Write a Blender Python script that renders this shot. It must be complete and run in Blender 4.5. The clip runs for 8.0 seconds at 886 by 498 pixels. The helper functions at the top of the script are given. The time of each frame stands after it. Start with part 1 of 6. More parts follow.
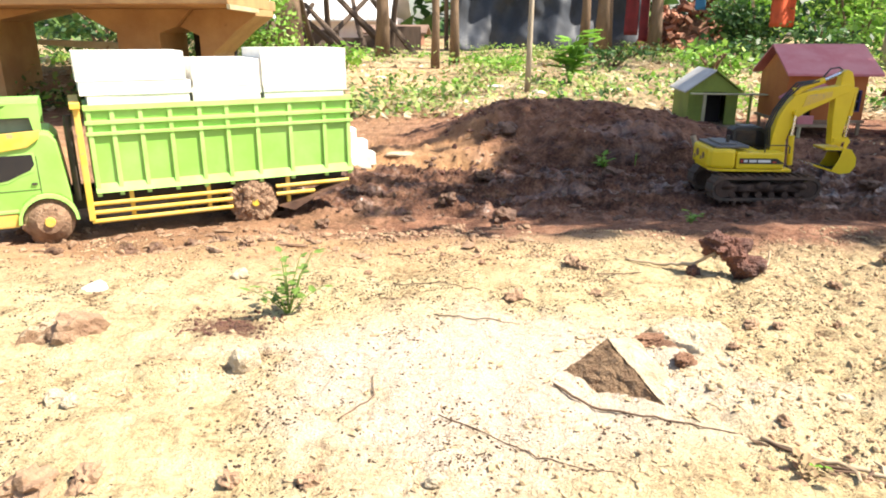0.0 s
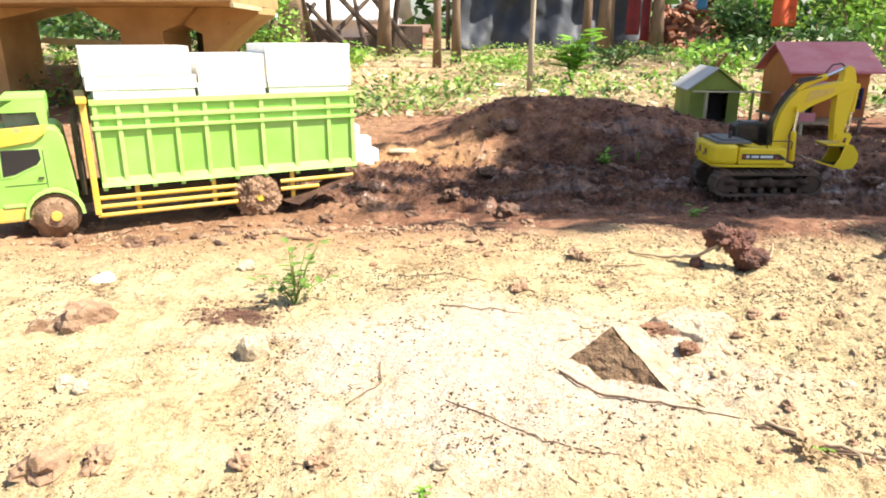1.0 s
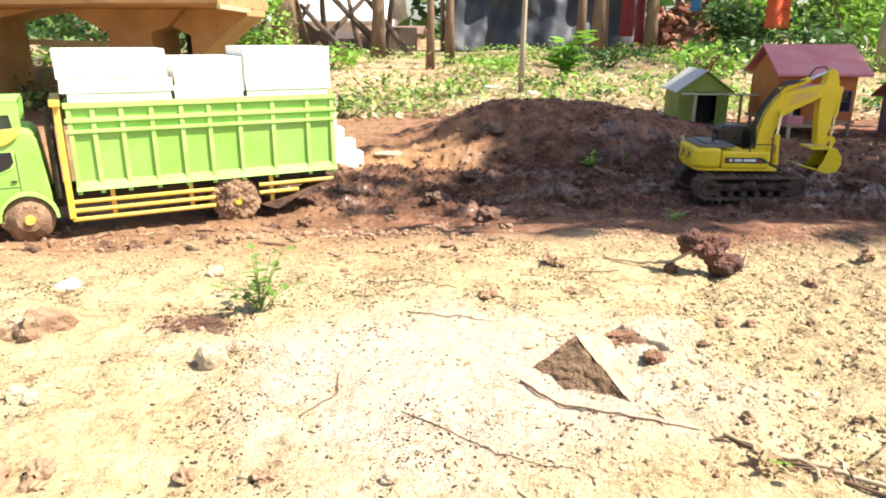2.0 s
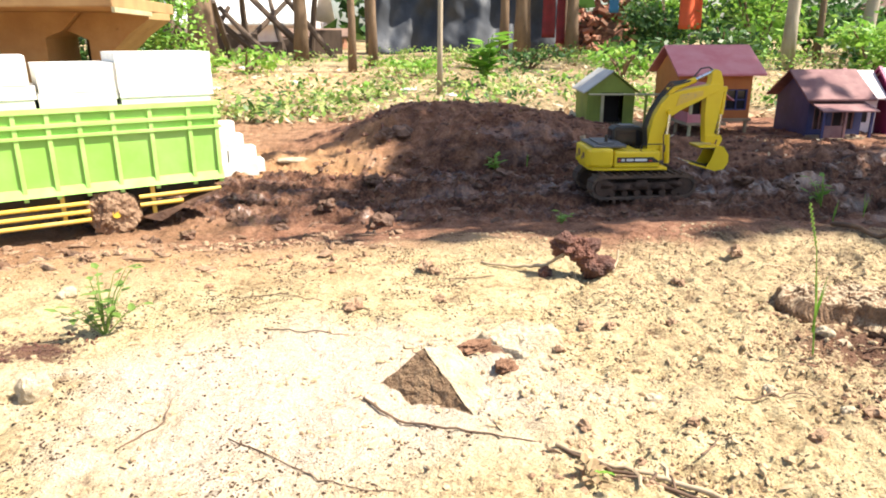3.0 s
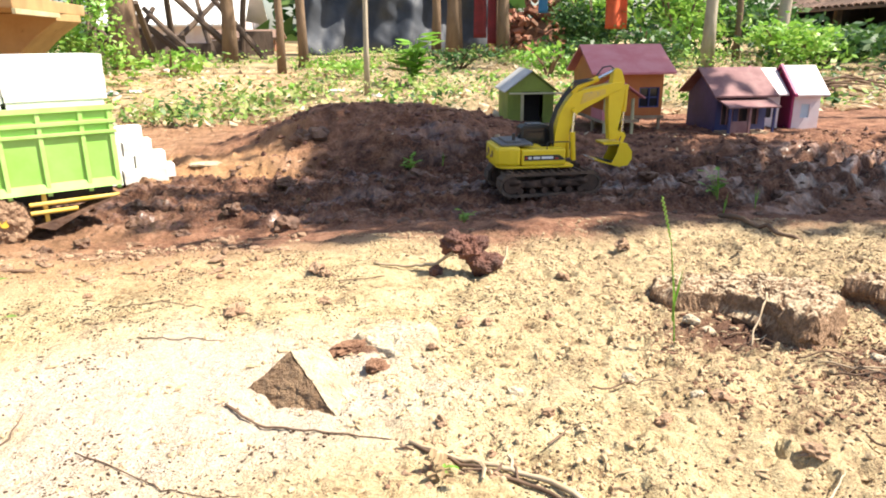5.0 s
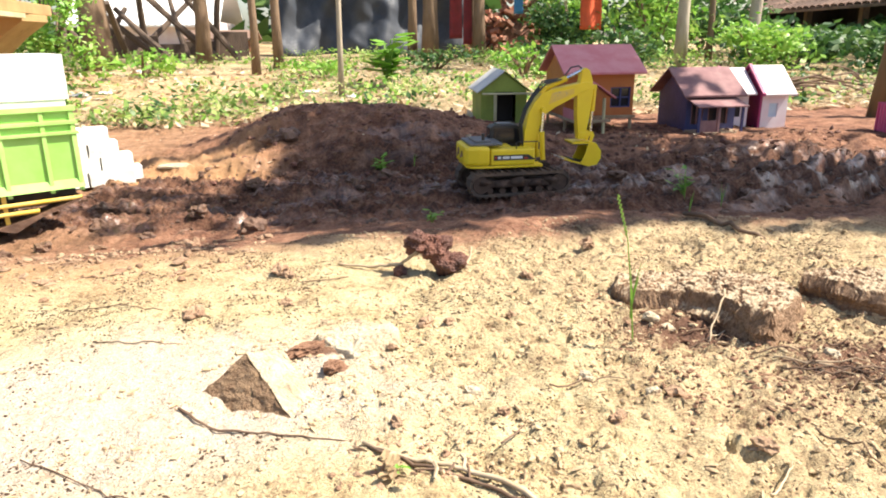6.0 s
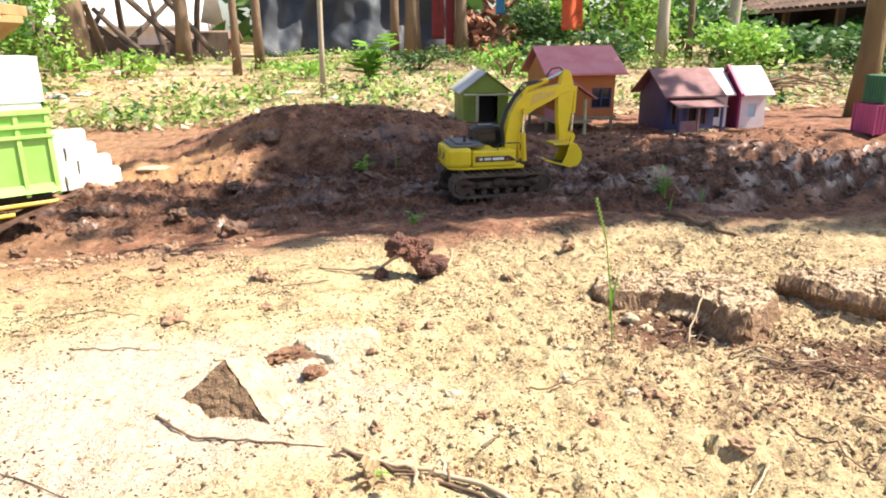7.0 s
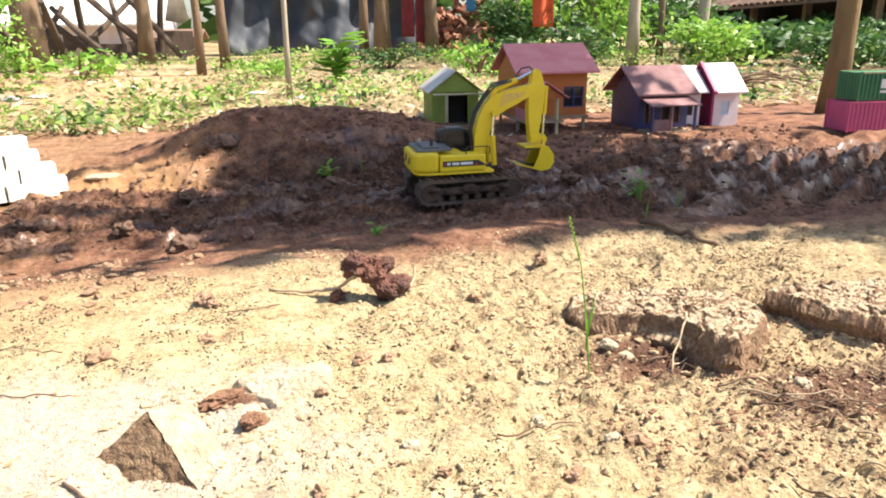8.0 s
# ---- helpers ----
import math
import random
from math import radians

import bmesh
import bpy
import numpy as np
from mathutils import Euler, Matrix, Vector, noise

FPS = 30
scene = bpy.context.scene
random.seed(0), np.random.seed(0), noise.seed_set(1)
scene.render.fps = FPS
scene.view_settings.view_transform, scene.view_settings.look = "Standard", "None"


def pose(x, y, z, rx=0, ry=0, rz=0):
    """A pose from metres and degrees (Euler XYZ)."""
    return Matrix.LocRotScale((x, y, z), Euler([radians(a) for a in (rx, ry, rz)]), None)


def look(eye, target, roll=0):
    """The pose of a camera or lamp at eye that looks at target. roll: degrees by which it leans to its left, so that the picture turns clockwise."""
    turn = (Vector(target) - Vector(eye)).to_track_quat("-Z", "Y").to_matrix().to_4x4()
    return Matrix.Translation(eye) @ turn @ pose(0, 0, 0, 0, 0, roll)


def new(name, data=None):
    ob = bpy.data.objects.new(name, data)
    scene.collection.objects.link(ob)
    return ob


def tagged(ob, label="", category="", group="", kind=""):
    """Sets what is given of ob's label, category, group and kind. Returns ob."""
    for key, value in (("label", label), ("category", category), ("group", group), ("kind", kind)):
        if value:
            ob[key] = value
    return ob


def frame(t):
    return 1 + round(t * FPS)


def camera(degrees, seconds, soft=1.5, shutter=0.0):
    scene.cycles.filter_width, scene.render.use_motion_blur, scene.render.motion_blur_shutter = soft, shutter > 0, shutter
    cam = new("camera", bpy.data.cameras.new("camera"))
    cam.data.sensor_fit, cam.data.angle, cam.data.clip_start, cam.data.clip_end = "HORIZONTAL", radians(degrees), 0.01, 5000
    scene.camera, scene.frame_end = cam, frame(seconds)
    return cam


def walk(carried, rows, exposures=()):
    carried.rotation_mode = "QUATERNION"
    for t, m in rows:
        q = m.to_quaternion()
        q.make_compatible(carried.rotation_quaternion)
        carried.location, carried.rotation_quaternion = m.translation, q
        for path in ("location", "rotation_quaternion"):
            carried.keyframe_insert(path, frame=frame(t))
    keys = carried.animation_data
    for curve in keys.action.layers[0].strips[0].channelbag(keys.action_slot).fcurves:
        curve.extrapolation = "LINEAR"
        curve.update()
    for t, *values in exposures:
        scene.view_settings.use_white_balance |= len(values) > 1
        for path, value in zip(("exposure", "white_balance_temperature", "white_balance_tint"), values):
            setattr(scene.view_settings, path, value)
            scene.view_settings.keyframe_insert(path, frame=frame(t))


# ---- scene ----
cam = camera(66.0, 8.0, soft=1.9)
EXPOSURES = [(0.0, 1.2, 6700, 10), (8.0, 1.2, 6700, 10)]
PATH = [
    (0, (0.105, 0.238, 0.411), (-0.036, 2.141, -0.186), 0.1),
    (0.5, (0.099, 0.231, 0.41), (-0.04, 2.135, -0.189), 0.1),
    (1, (0.099, 0.225, 0.399), (-0.045, 2.129, -0.197), 0.1),
    (1.2, (0.087, 0.22, 0.402), (-0.054, 2.124, -0.195), 0.2),
    (2.3, (0.191, 0.258, 0.404), (0.058, 2.165, -0.185), 0.1),
    (2.5, (0.224, 0.267, 0.407), (0.15, 2.177, -0.179), -0.0),
    (3, (0.267, 0.278, 0.407), (0.302, 2.189, -0.181), -0.2),
    (3.5, (0.303, 0.275, 0.415), (0.384, 2.184, -0.175), -0.3),
    (4, (0.336, 0.273, 0.422), (0.469, 2.179, -0.168), -0.5),
    (4.5, (0.352, 0.27, 0.413), (0.516, 2.174, -0.176), -0.5),
    (6, (0.398, 0.266, 0.405), (0.647, 2.161, -0.181), -0.5),
    (6.5, (0.401, 0.267, 0.412), (0.675, 2.159, -0.175), -0.5),
    (7, (0.404, 0.267, 0.409), (0.699, 2.156, -0.177), -0.5),
    (7.5, (0.405, 0.289, 0.41), (0.725, 2.172, -0.181), -0.5),
    (8, (0.444, 0.367, 0.413), (0.809, 2.241, -0.181), -0.8),
]
walk(cam, [(t, look(eye, target, roll)) for t, eye, target, roll in PATH], EXPOSURES)

# ---- sky and sun ----
SUN = Vector((0.57, -0.07, 0.82)).normalized()
world = bpy.data.worlds.new("sky")
scene.world = world
world.use_nodes = True
_n = world.node_tree.nodes
sky = _n.new("ShaderNodeTexSky")
sky.sky_type = "NISHITA"
sky.sun_disc = False
sky.sun_elevation = math.asin(SUN.z)
sky.sun_rotation = math.atan2(SUN.x, SUN.y)
sky.dust_density = 2.0
_n["Background"].inputs["Strength"].default_value = 0.105
world.node_tree.links.new(sky.outputs[0], _n["Background"].inputs["Color"])
lamp = bpy.data.lights.new("sun", "SUN")
lamp.energy, lamp.angle, lamp.color = 5.3, radians(0.6), (1.0, 0.93, 0.82)
sun = new("sun", lamp)
sun.matrix_world = look(SUN * 20, (0, 0, 0))


# ---- materials ----
def nodes_of(name):
    m = bpy.data.materials.new(name)
    m.use_nodes = True
    return m, m.node_tree.nodes, m.node_tree.links, m.node_tree.nodes["Principled BSDF"]


def noise_node(n, l, scale, detail=4.0, rough=0.6, coord=None):
    t = n.new("ShaderNodeTexNoise")
    t.inputs["Scale"].default_value, t.inputs["Detail"].default_value, t.inputs["Roughness"].default_value = scale, detail, rough
    if coord:
        l.new(coord, t.inputs["Vector"])
    return t


def ramp(n, l, fac, stops):
    r = n.new("ShaderNodeValToRGB")
    e = r.color_ramp.elements
    while len(e) < len(stops):
        e.new(0.5)
    for k, (p, c) in enumerate(stops):
        e[k].position, e[k].color = p, (*c, 1)
    l.new(fac, r.inputs[0])
    return r.outputs[0]


def mixc(n, l, fac, a, b, mode="MIX"):
    m = n.new("ShaderNodeMix")
    m.data_type, m.blend_type = "RGBA", mode
    for sock, v in ((m.inputs[0], fac), (m.inputs[6], a), (m.inputs[7], b)):
        if isinstance(v, (int, float)):
            sock.default_value = v
        elif isinstance(v, tuple):
            sock.default_value = (*v, 1)
        else:
            l.new(v, sock)
    return m.outputs[2]


def calc(n, l, op, a, b=0.0, clamp=False):
    m = n.new("ShaderNodeMath")
    m.operation, m.use_clamp = op, clamp
    for k, v in enumerate((a, b)):
        if isinstance(v, (int, float)):
            m.inputs[k].default_value = v
        else:
            l.new(v, m.inputs[k])
    return m.outputs[0]


def step(n, l, v, a, b):
    m = n.new("ShaderNodeMapRange")
    m.interpolation_type = "SMOOTHSTEP"
    m.inputs[1].default_value, m.inputs[2].default_value = a, b
    l.new(v, m.inputs[0])
    return m.outputs[0]


def bumped(n, l, bsdf, height, strength, distance):
    b = n.new("ShaderNodeBump")
    b.inputs["Strength"].default_value, b.inputs["Distance"].default_value = strength, distance
    l.new(height, b.inputs["Height"])
    l.new(b.outputs[0], bsdf.inputs["Normal"])


def worn(name, colour, dark, rough=0.6, coarse=8.0, fine=90.0, bump=0.3, depth=0.002, dirt=None, dirt_at=0.62, metal=0.0, grain=None, vary=0.0):
    """A surface with a base colour, patches of a second colour, fine grain and spots of dirt."""
    m, n, l, b = nodes_of(name)
    co = n.new("ShaderNodeTexCoord").outputs["Object"]
    if grain:
        mp = n.new("ShaderNodeMapping")
        mp.inputs["Scale"].default_value = grain
        l.new(co, mp.inputs[0])
        co = mp.outputs[0]
    a = noise_node(n, l, coarse, 5, 0.6, co)
    f = noise_node(n, l, fine, 4, 0.65, co)
    c = mixc(n, l, step(n, l, a.outputs[0], 0.35, 0.7), colour, dark)
    c = mixc(n, l, calc(n, l, "MULTIPLY", f.outputs[0], 0.35), c, dark)
    if dirt:
        d = noise_node(n, l, coarse * 1.7, 8, 0.7, co)
        c = mixc(n, l, step(n, l, d.outputs[0], dirt_at, dirt_at + 0.08), c, dirt)
    if vary:
        info = n.new("ShaderNodeObjectInfo")
        hv = n.new("ShaderNodeHueSaturation")
        l.new(calc(n, l, "ADD", calc(n, l, "MULTIPLY", info.outputs["Random"], vary), 1 - vary / 2), hv.inputs["Value"])
        l.new(c, hv.inputs["Color"])
        c = hv.outputs[0]
    l.new(c, b.inputs["Base Color"])
    l.new(calc(n, l, "ADD", calc(n, l, "MULTIPLY", f.outputs[0], 0.3), rough - 0.15), b.inputs["Roughness"])
    b.inputs["Metallic"].default_value = metal
    bumped(n, l, b, f.outputs[0], bump, depth)
    return m


def paler_up(name, colour, dark, up_tone):
    """Broken earth mixed towards a paler colour on the faces that look up."""
    m, n, l, b = nodes_of(name)
    co = n.new("ShaderNodeTexCoord").outputs["Object"]
    med, fine = noise_node(n, l, 40, 5, 0.65, co).outputs[0], noise_node(n, l, 190, 4, 0.7, co).outputs[0]
    geo = n.new("ShaderNodeNewGeometry")
    up = n.new("ShaderNodeSeparateXYZ")
    l.new(geo.outputs["Normal"], up.inputs[0])
    c = mixc(n, l, step(n, l, calc(n, l, "ADD", calc(n, l, "MULTIPLY", med, 0.5), calc(n, l, "MULTIPLY", fine, 0.5)), 0.40, 0.58), dark, colour)
    lie = calc(n, l, "ADD", up.outputs[2], calc(n, l, "MULTIPLY", calc(n, l, "SUBTRACT", med, 0.5), 0.9))
    c = mixc(n, l, step(n, l, lie, 0.66, 0.95), c, mixc(n, l, calc(n, l, "MULTIPLY", fine, 0.5), up_tone, colour))
    l.new(c, b.inputs["Base Color"])
    b.inputs["Roughness"].default_value = 0.95
    bumped(n, l, b, fine, 1.0, 0.008)
    return m


def leafy(name, lo, mid, hi, rough=0.5):
    """Leaves whose green changes from leaf to leaf, with light coming through."""
    m, n, l, b = nodes_of(name)
    g = n.new("ShaderNodeNewGeometry")
    c = ramp(n, l, g.outputs["Random Per Island"], [(0.0, lo), (0.55, mid), (1.0, hi)])
    l.new(c, b.inputs["Base Color"])
    b.inputs["Roughness"].default_value = rough
    tr = n.new("ShaderNodeBsdfTranslucent")
    l.new(c, tr.inputs["Color"])
    mx = n.new("ShaderNodeMixShader")
    mx.inputs[0].default_value = 0.35
    l.new(b.outputs[0], mx.inputs[1])
    l.new(tr.outputs[0], mx.inputs[2])
    l.new(mx.outputs[0], n["Material Output"].inputs["Surface"])
    return m


def soil_material():
    """Dry pale crust by the camera, red earth behind it, wet mud in the wheel ruts, sand behind the truck, leaf mould under the trees."""
    m, n, l, b = nodes_of("soil")
    co = n.new("ShaderNodeTexCoord").outputs["Object"]
    sep = n.new("ShaderNodeSeparateXYZ")
    l.new(co, sep.inputs[0])
    big = noise_node(n, l, 2.2, 5, 0.6, co).outputs[0]
    med = noise_node(n, l, 14, 6, 0.65, co).outputs[0]
    fine = noise_node(n, l, 110, 5, 0.7, co).outputs[0]
    grit = noise_node(n, l, 330, 3, 0.7, co).outputs[0]
    wob = calc(n, l, "ADD", calc(n, l, "MULTIPLY", calc(n, l, "SUBTRACT", big, 0.5), 0.5), calc(n, l, "MULTIPLY", calc(n, l, "SUBTRACT", med, 0.5), 0.25))
    y = calc(n, l, "ADD", sep.outputs[1], wob)
    x = calc(n, l, "ADD", sep.outputs[0], wob)
    dry = ramp(n, l, calc(n, l, "ADD", calc(n, l, "MULTIPLY", med, 0.5), calc(n, l, "MULTIPLY", fine, 0.5)), [(0.38, (0.20, 0.12, 0.06)), (0.46, (0.47, 0.36, 0.19)), (0.58, (0.61, 0.51, 0.30)), (0.72, (0.68, 0.60, 0.42))])
    earth = ramp(n, l, calc(n, l, "ADD", calc(n, l, "MULTIPLY", med, 0.45), calc(n, l, "MULTIPLY", fine, 0.55)), [(0.38, (0.14, 0.085, 0.05)), (0.48, (0.44, 0.325, 0.18)), (0.64, (0.63, 0.51, 0.30))])
    dry = mixc(n, l, step(n, l, x, 0.42, 0.95), dry, earth)
    pale = ramp(n, l, fine, [(0.3, (0.44, 0.33, 0.23)), (0.6, (0.62, 0.53, 0.42))])
    px = calc(n, l, "ABSOLUTE", calc(n, l, "SUBTRACT", x, 0.12))
    py = calc(n, l, "ABSOLUTE", calc(n, l, "SUBTRACT", y, 1.02))
    patch = calc(n, l, "ADD", calc(n, l, "MULTIPLY", px, 1.6), calc(n, l, "MULTIPLY", py, 2.6))
    dry = mixc(n, l, step(n, l, patch, 0.95, 0.35), dry, pale)
    # dark spots: painted shade beside weed, slab and stone; the third is brown earth
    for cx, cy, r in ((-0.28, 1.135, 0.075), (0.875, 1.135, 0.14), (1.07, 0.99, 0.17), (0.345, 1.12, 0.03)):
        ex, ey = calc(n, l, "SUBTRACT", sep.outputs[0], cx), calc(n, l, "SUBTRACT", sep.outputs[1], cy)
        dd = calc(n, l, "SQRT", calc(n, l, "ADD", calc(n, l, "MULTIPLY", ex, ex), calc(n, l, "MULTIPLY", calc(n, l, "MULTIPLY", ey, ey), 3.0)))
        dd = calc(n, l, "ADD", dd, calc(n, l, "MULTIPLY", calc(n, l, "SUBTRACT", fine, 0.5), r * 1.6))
        shaded_earth = ramp(n, l, med, [(0.3, (0.09, 0.04, 0.025)), (0.7, (0.22, 0.115, 0.065))])
        dry = mixc(n, l, step(n, l, dd, r, r * 0.45), dry, shaded_earth)
    red = ramp(n, l, calc(n, l, "ADD", calc(n, l, "MULTIPLY", med, 0.6), calc(n, l, "MULTIPLY", fine, 0.4)), [(0.38, (0.085, 0.032, 0.017)), (0.49, (0.22, 0.096, 0.052)), (0.62, (0.38, 0.20, 0.12))])
    streak = n.new("ShaderNodeMapping")
    streak.inputs["Rotation"].default_value = (0, 0, -0.22)
    streak.inputs["Scale"].default_value = (0.55, 2.6, 1.0)
    l.new(co, streak.inputs[0])
    pools = noise_node(n, l, 4.5, 5, 0.62, streak.outputs[0]).outputs[0]
    mud = ramp(n, l, calc(n, l, "ADD", calc(n, l, "MULTIPLY", med, 0.55), calc(n, l, "MULTIPLY", fine, 0.45)), [(0.40, (0.032, 0.012, 0.007)), (0.50, (0.120, 0.050, 0.028)), (0.62, (0.28, 0.145, 0.085))])
    sand = ramp(n, l, med, [(0.3, (0.34, 0.175, 0.080)), (0.7, (0.49, 0.285, 0.140))])
    mould = ramp(n, l, calc(n, l, "ADD", calc(n, l, "MULTIPLY", big, 0.5), calc(n, l, "MULTIPLY", fine, 0.5)), [(0.38, (0.13, 0.085, 0.045)), (0.5, (0.34, 0.25, 0.13)), (0.62, (0.56, 0.46, 0.28))])
    orange = mixc(n, l, 0.72, dry, sand)
    near_truck = calc(n, l, "MULTIPLY", step(n, l, x, 0.50, -0.25), step(n, l, y, 1.28, 1.52))
    c = mixc(n, l, near_truck, dry, orange)
    to_red = step(n, l, y, 1.52, 1.74)
    left = step(n, l, x, -0.05, -0.55)
    c = mixc(n, l, calc(n, l, "MULTIPLY", to_red, calc(n, l, "SUBTRACT", 1.0, calc(n, l, "MULTIPLY", left, 0.35))), c, red)
    sand_at = calc(n, l, "MULTIPLY", calc(n, l, "MULTIPLY", step(n, l, y, 2.56, 2.70), step(n, l, y, 3.25, 2.9)), step(n, l, x, 0.28, -0.05))
    c = mixc(n, l, sand_at, c, sand)
    rut = calc(n, l, "MULTIPLY", calc(n, l, "MULTIPLY", step(n, l, y, 1.98, 2.16), step(n, l, y, 2.92, 2.74)), step(n, l, x, -0.72, -0.35))
    rut = calc(n, l, "MULTIPLY", rut, calc(n, l, "SUBTRACT", 1.0, sand_at))
    c = mixc(n, l, rut, c, mud)
    c = mixc(n, l, step(n, l, y, 4.2, 4.7), c, mould)
    bare = calc(n, l, "MULTIPLY", step(n, l, x, -0.1, -0.8), calc(n, l, "MULTIPLY", step(n, l, y, 5.0, 5.6), step(n, l, y, 8.2, 7.4)))
    c = mixc(n, l, bare, c, mixc(n, l, 0.5, sand, dry))
    # dark specks paint the small shadows of pits and crumbs
    specks = step(n, l, calc(n, l, "ADD", calc(n, l, "MULTIPLY", grit, 0.5), calc(n, l, "MULTIPLY", fine, 0.5)), 0.565, 0.61)
    c = mixc(n, l, calc(n, l, "MULTIPLY", specks, 0.6), c, (0.13, 0.07, 0.035))
    l.new(c, b.inputs["Base Color"])
    wet = calc(n, l, "MULTIPLY", rut, step(n, l, pools, 0.47, 0.62))
    l.new(calc(n, l, "SUBTRACT", 0.95, calc(n, l, "MULTIPLY", wet, 0.70)), b.inputs["Roughness"])
    h = calc(n, l, "ADD", calc(n, l, "MULTIPLY", fine, 0.7), calc(n, l, "MULTIPLY", grit, 0.4))
    h = calc(n, l, "MULTIPLY", h, calc(n, l, "SUBTRACT", 1.0, calc(n, l, "MULTIPLY", wet, 0.72)))
    l.new(calc(n, l, "MULTIPLY", wet, 0.55), b.inputs["Coat Weight"])
    b.inputs["Coat Roughness"].default_value = 0.28
    bumped(n, l, b, h, 1.0, 0.012)
    return m


SOIL = soil_material()
CRUMB = worn("soil_crumb", (0.52, 0.40, 0.24), (0.36, 0.25, 0.15), 0.95, 12, 160, 0.8, 0.004)
BROWN_SOIL = worn("brown_soil", (0.25, 0.135, 0.08), (0.14, 0.07, 0.042), 0.95, 25, 150, 0.8, 0.004)
OLD_TIMBER = worn("old_timber", (0.13, 0.09, 0.065), (0.07, 0.05, 0.038), 0.95, 7, 40, 0.8, 0.008, grain=(1, 1, 0.3))
DARK_BIT = worn("dark_bits", (0.085, 0.048, 0.028), (0.045, 0.026, 0.016), 0.95, 30, 160, 0.5, 0.002)
RED_CLOD = worn("red_clod", (0.17, 0.065, 0.04), (0.07, 0.03, 0.022), 0.7, 20, 120, 1.0, 0.006)
MUD = worn("wet_mud", (0.17, 0.09, 0.052), (0.075, 0.038, 0.024), 0.6, 18, 120, 1.0, 0.005)
DRY_MUD = worn("dried_mud", (0.40, 0.265, 0.165), (0.20, 0.115, 0.07), 0.95, 25, 150, 1.0, 0.005)
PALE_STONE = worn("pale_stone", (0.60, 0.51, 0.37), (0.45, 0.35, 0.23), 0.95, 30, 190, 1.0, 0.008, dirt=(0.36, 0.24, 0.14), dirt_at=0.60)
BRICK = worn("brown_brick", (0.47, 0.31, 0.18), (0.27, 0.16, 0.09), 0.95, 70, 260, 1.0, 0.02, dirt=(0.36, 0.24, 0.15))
CRUST = paler_up("earth_crust", (0.33, 0.205, 0.12), (0.19, 0.11, 0.062), (0.60, 0.50, 0.34))
FOAM = worn("white_foam", (0.82, 0.81, 0.77), (0.72, 0.70, 0.64), 0.8, 30, 220, 0.4, 0.002)
GREEN = worn("green_paint", (0.235, 0.52, 0.075), (0.33, 0.58, 0.15), 0.42, 7, 60, 0.1, 0.001, dirt=(0.34, 0.38, 0.13), dirt_at=0.64)
GREEN_TRIM = worn("light_green_paint", (0.33, 0.64, 0.13), (0.44, 0.70, 0.22), 0.4, 9, 60, 0.1, 0.001, dirt=(0.4, 0.33, 0.16), dirt_at=0.64)
# track mud, darkened to carry the excavator's own shade
SHADED_TRACK_MUD = worn("shaded_track_mud", (0.095, 0.052, 0.032), (0.045, 0.026, 0.018), 0.75, 20, 120, 1.0, 0.004)
YELLOW = worn("yellow_paint", (0.74, 0.49, 0.04), (0.66, 0.45, 0.12), 0.5, 14, 80, 0.15, 0.001, dirt=(0.46, 0.32, 0.18), dirt_at=0.57)
DIGGER = worn("digger_yellow", (0.84, 0.62, 0.02), (0.74, 0.51, 0.015), 0.38, 7, 70, 0.08, 0.001, dirt=(0.25, 0.14, 0.07), dirt_at=0.70)
BLACK = worn("black_plastic", (0.02, 0.02, 0.022), (0.04, 0.035, 0.03), 0.45, 12, 90, 0.1, 0.001)
GREY = worn("grey_plastic", (0.16, 0.16, 0.17), (0.10, 0.10, 0.10), 0.5, 12, 90, 0.1, 0.001, dirt=(0.25, 0.19, 0.14))
STEEL = worn("bright_steel", (0.75, 0.75, 0.74), (0.55, 0.55, 0.55), 0.25, 9, 90, 0.05, 0.0005, metal=1.0)
WHITE_MARK = worn("white_marking", (0.8, 0.8, 0.78), (0.65, 0.65, 0.62), 0.5, 20, 90, 0.05, 0.0005)
RED_MARK = worn("red_marking", (0.6, 0.06, 0.03), (0.4, 0.05, 0.03), 0.5, 20, 90, 0.05, 0.0005)
RUBBER = worn("muddy_rubber", (0.05, 0.045, 0.04), (0.16, 0.10, 0.065), 0.85, 14, 100, 0.6, 0.003)
CHASSIS = worn("dark_chassis", (0.03, 0.028, 0.026), (0.09, 0.06, 0.04), 0.8, 14, 90, 0.3, 0.002)
LIME = worn("lime_boards", (0.30, 0.36, 0.06), (0.22, 0.27, 0.05), 0.7, 9, 70, 0.25, 0.001, dirt=(0.2, 0.13, 0.07), dirt_at=0.66)
LIME_LIGHT = worn("pale_boards", (0.55, 0.50, 0.30), (0.40, 0.35, 0.2), 0.75, 9, 70, 0.25, 0.001, dirt=(0.2, 0.13, 0.07))
TIN = worn("pale_tin", (0.62, 0.62, 0.60), (0.48, 0.46, 0.43), 0.6, 9, 60, 0.1, 0.001, dirt=(0.35, 0.28, 0.2))
ROOF_TIN = worn("white_tin", (0.80, 0.80, 0.78), (0.70, 0.69, 0.66), 0.6, 3, 40, 0.1, 0.002, dirt=(0.5, 0.4, 0.32), dirt_at=0.66)
ORANGE = worn("orange_boards", (0.52, 0.165, 0.035), (0.42, 0.12, 0.03), 0.65, 7, 60, 0.2, 0.001, dirt=(0.22, 0.1, 0.05), dirt_at=0.68)
RED_ROOF = worn("faded_red_roof", (0.55, 0.155, 0.175), (0.62, 0.25, 0.26), 0.7, 9, 80, 0.25, 0.001, dirt=(0.30, 0.07, 0.07), dirt_at=0.64)
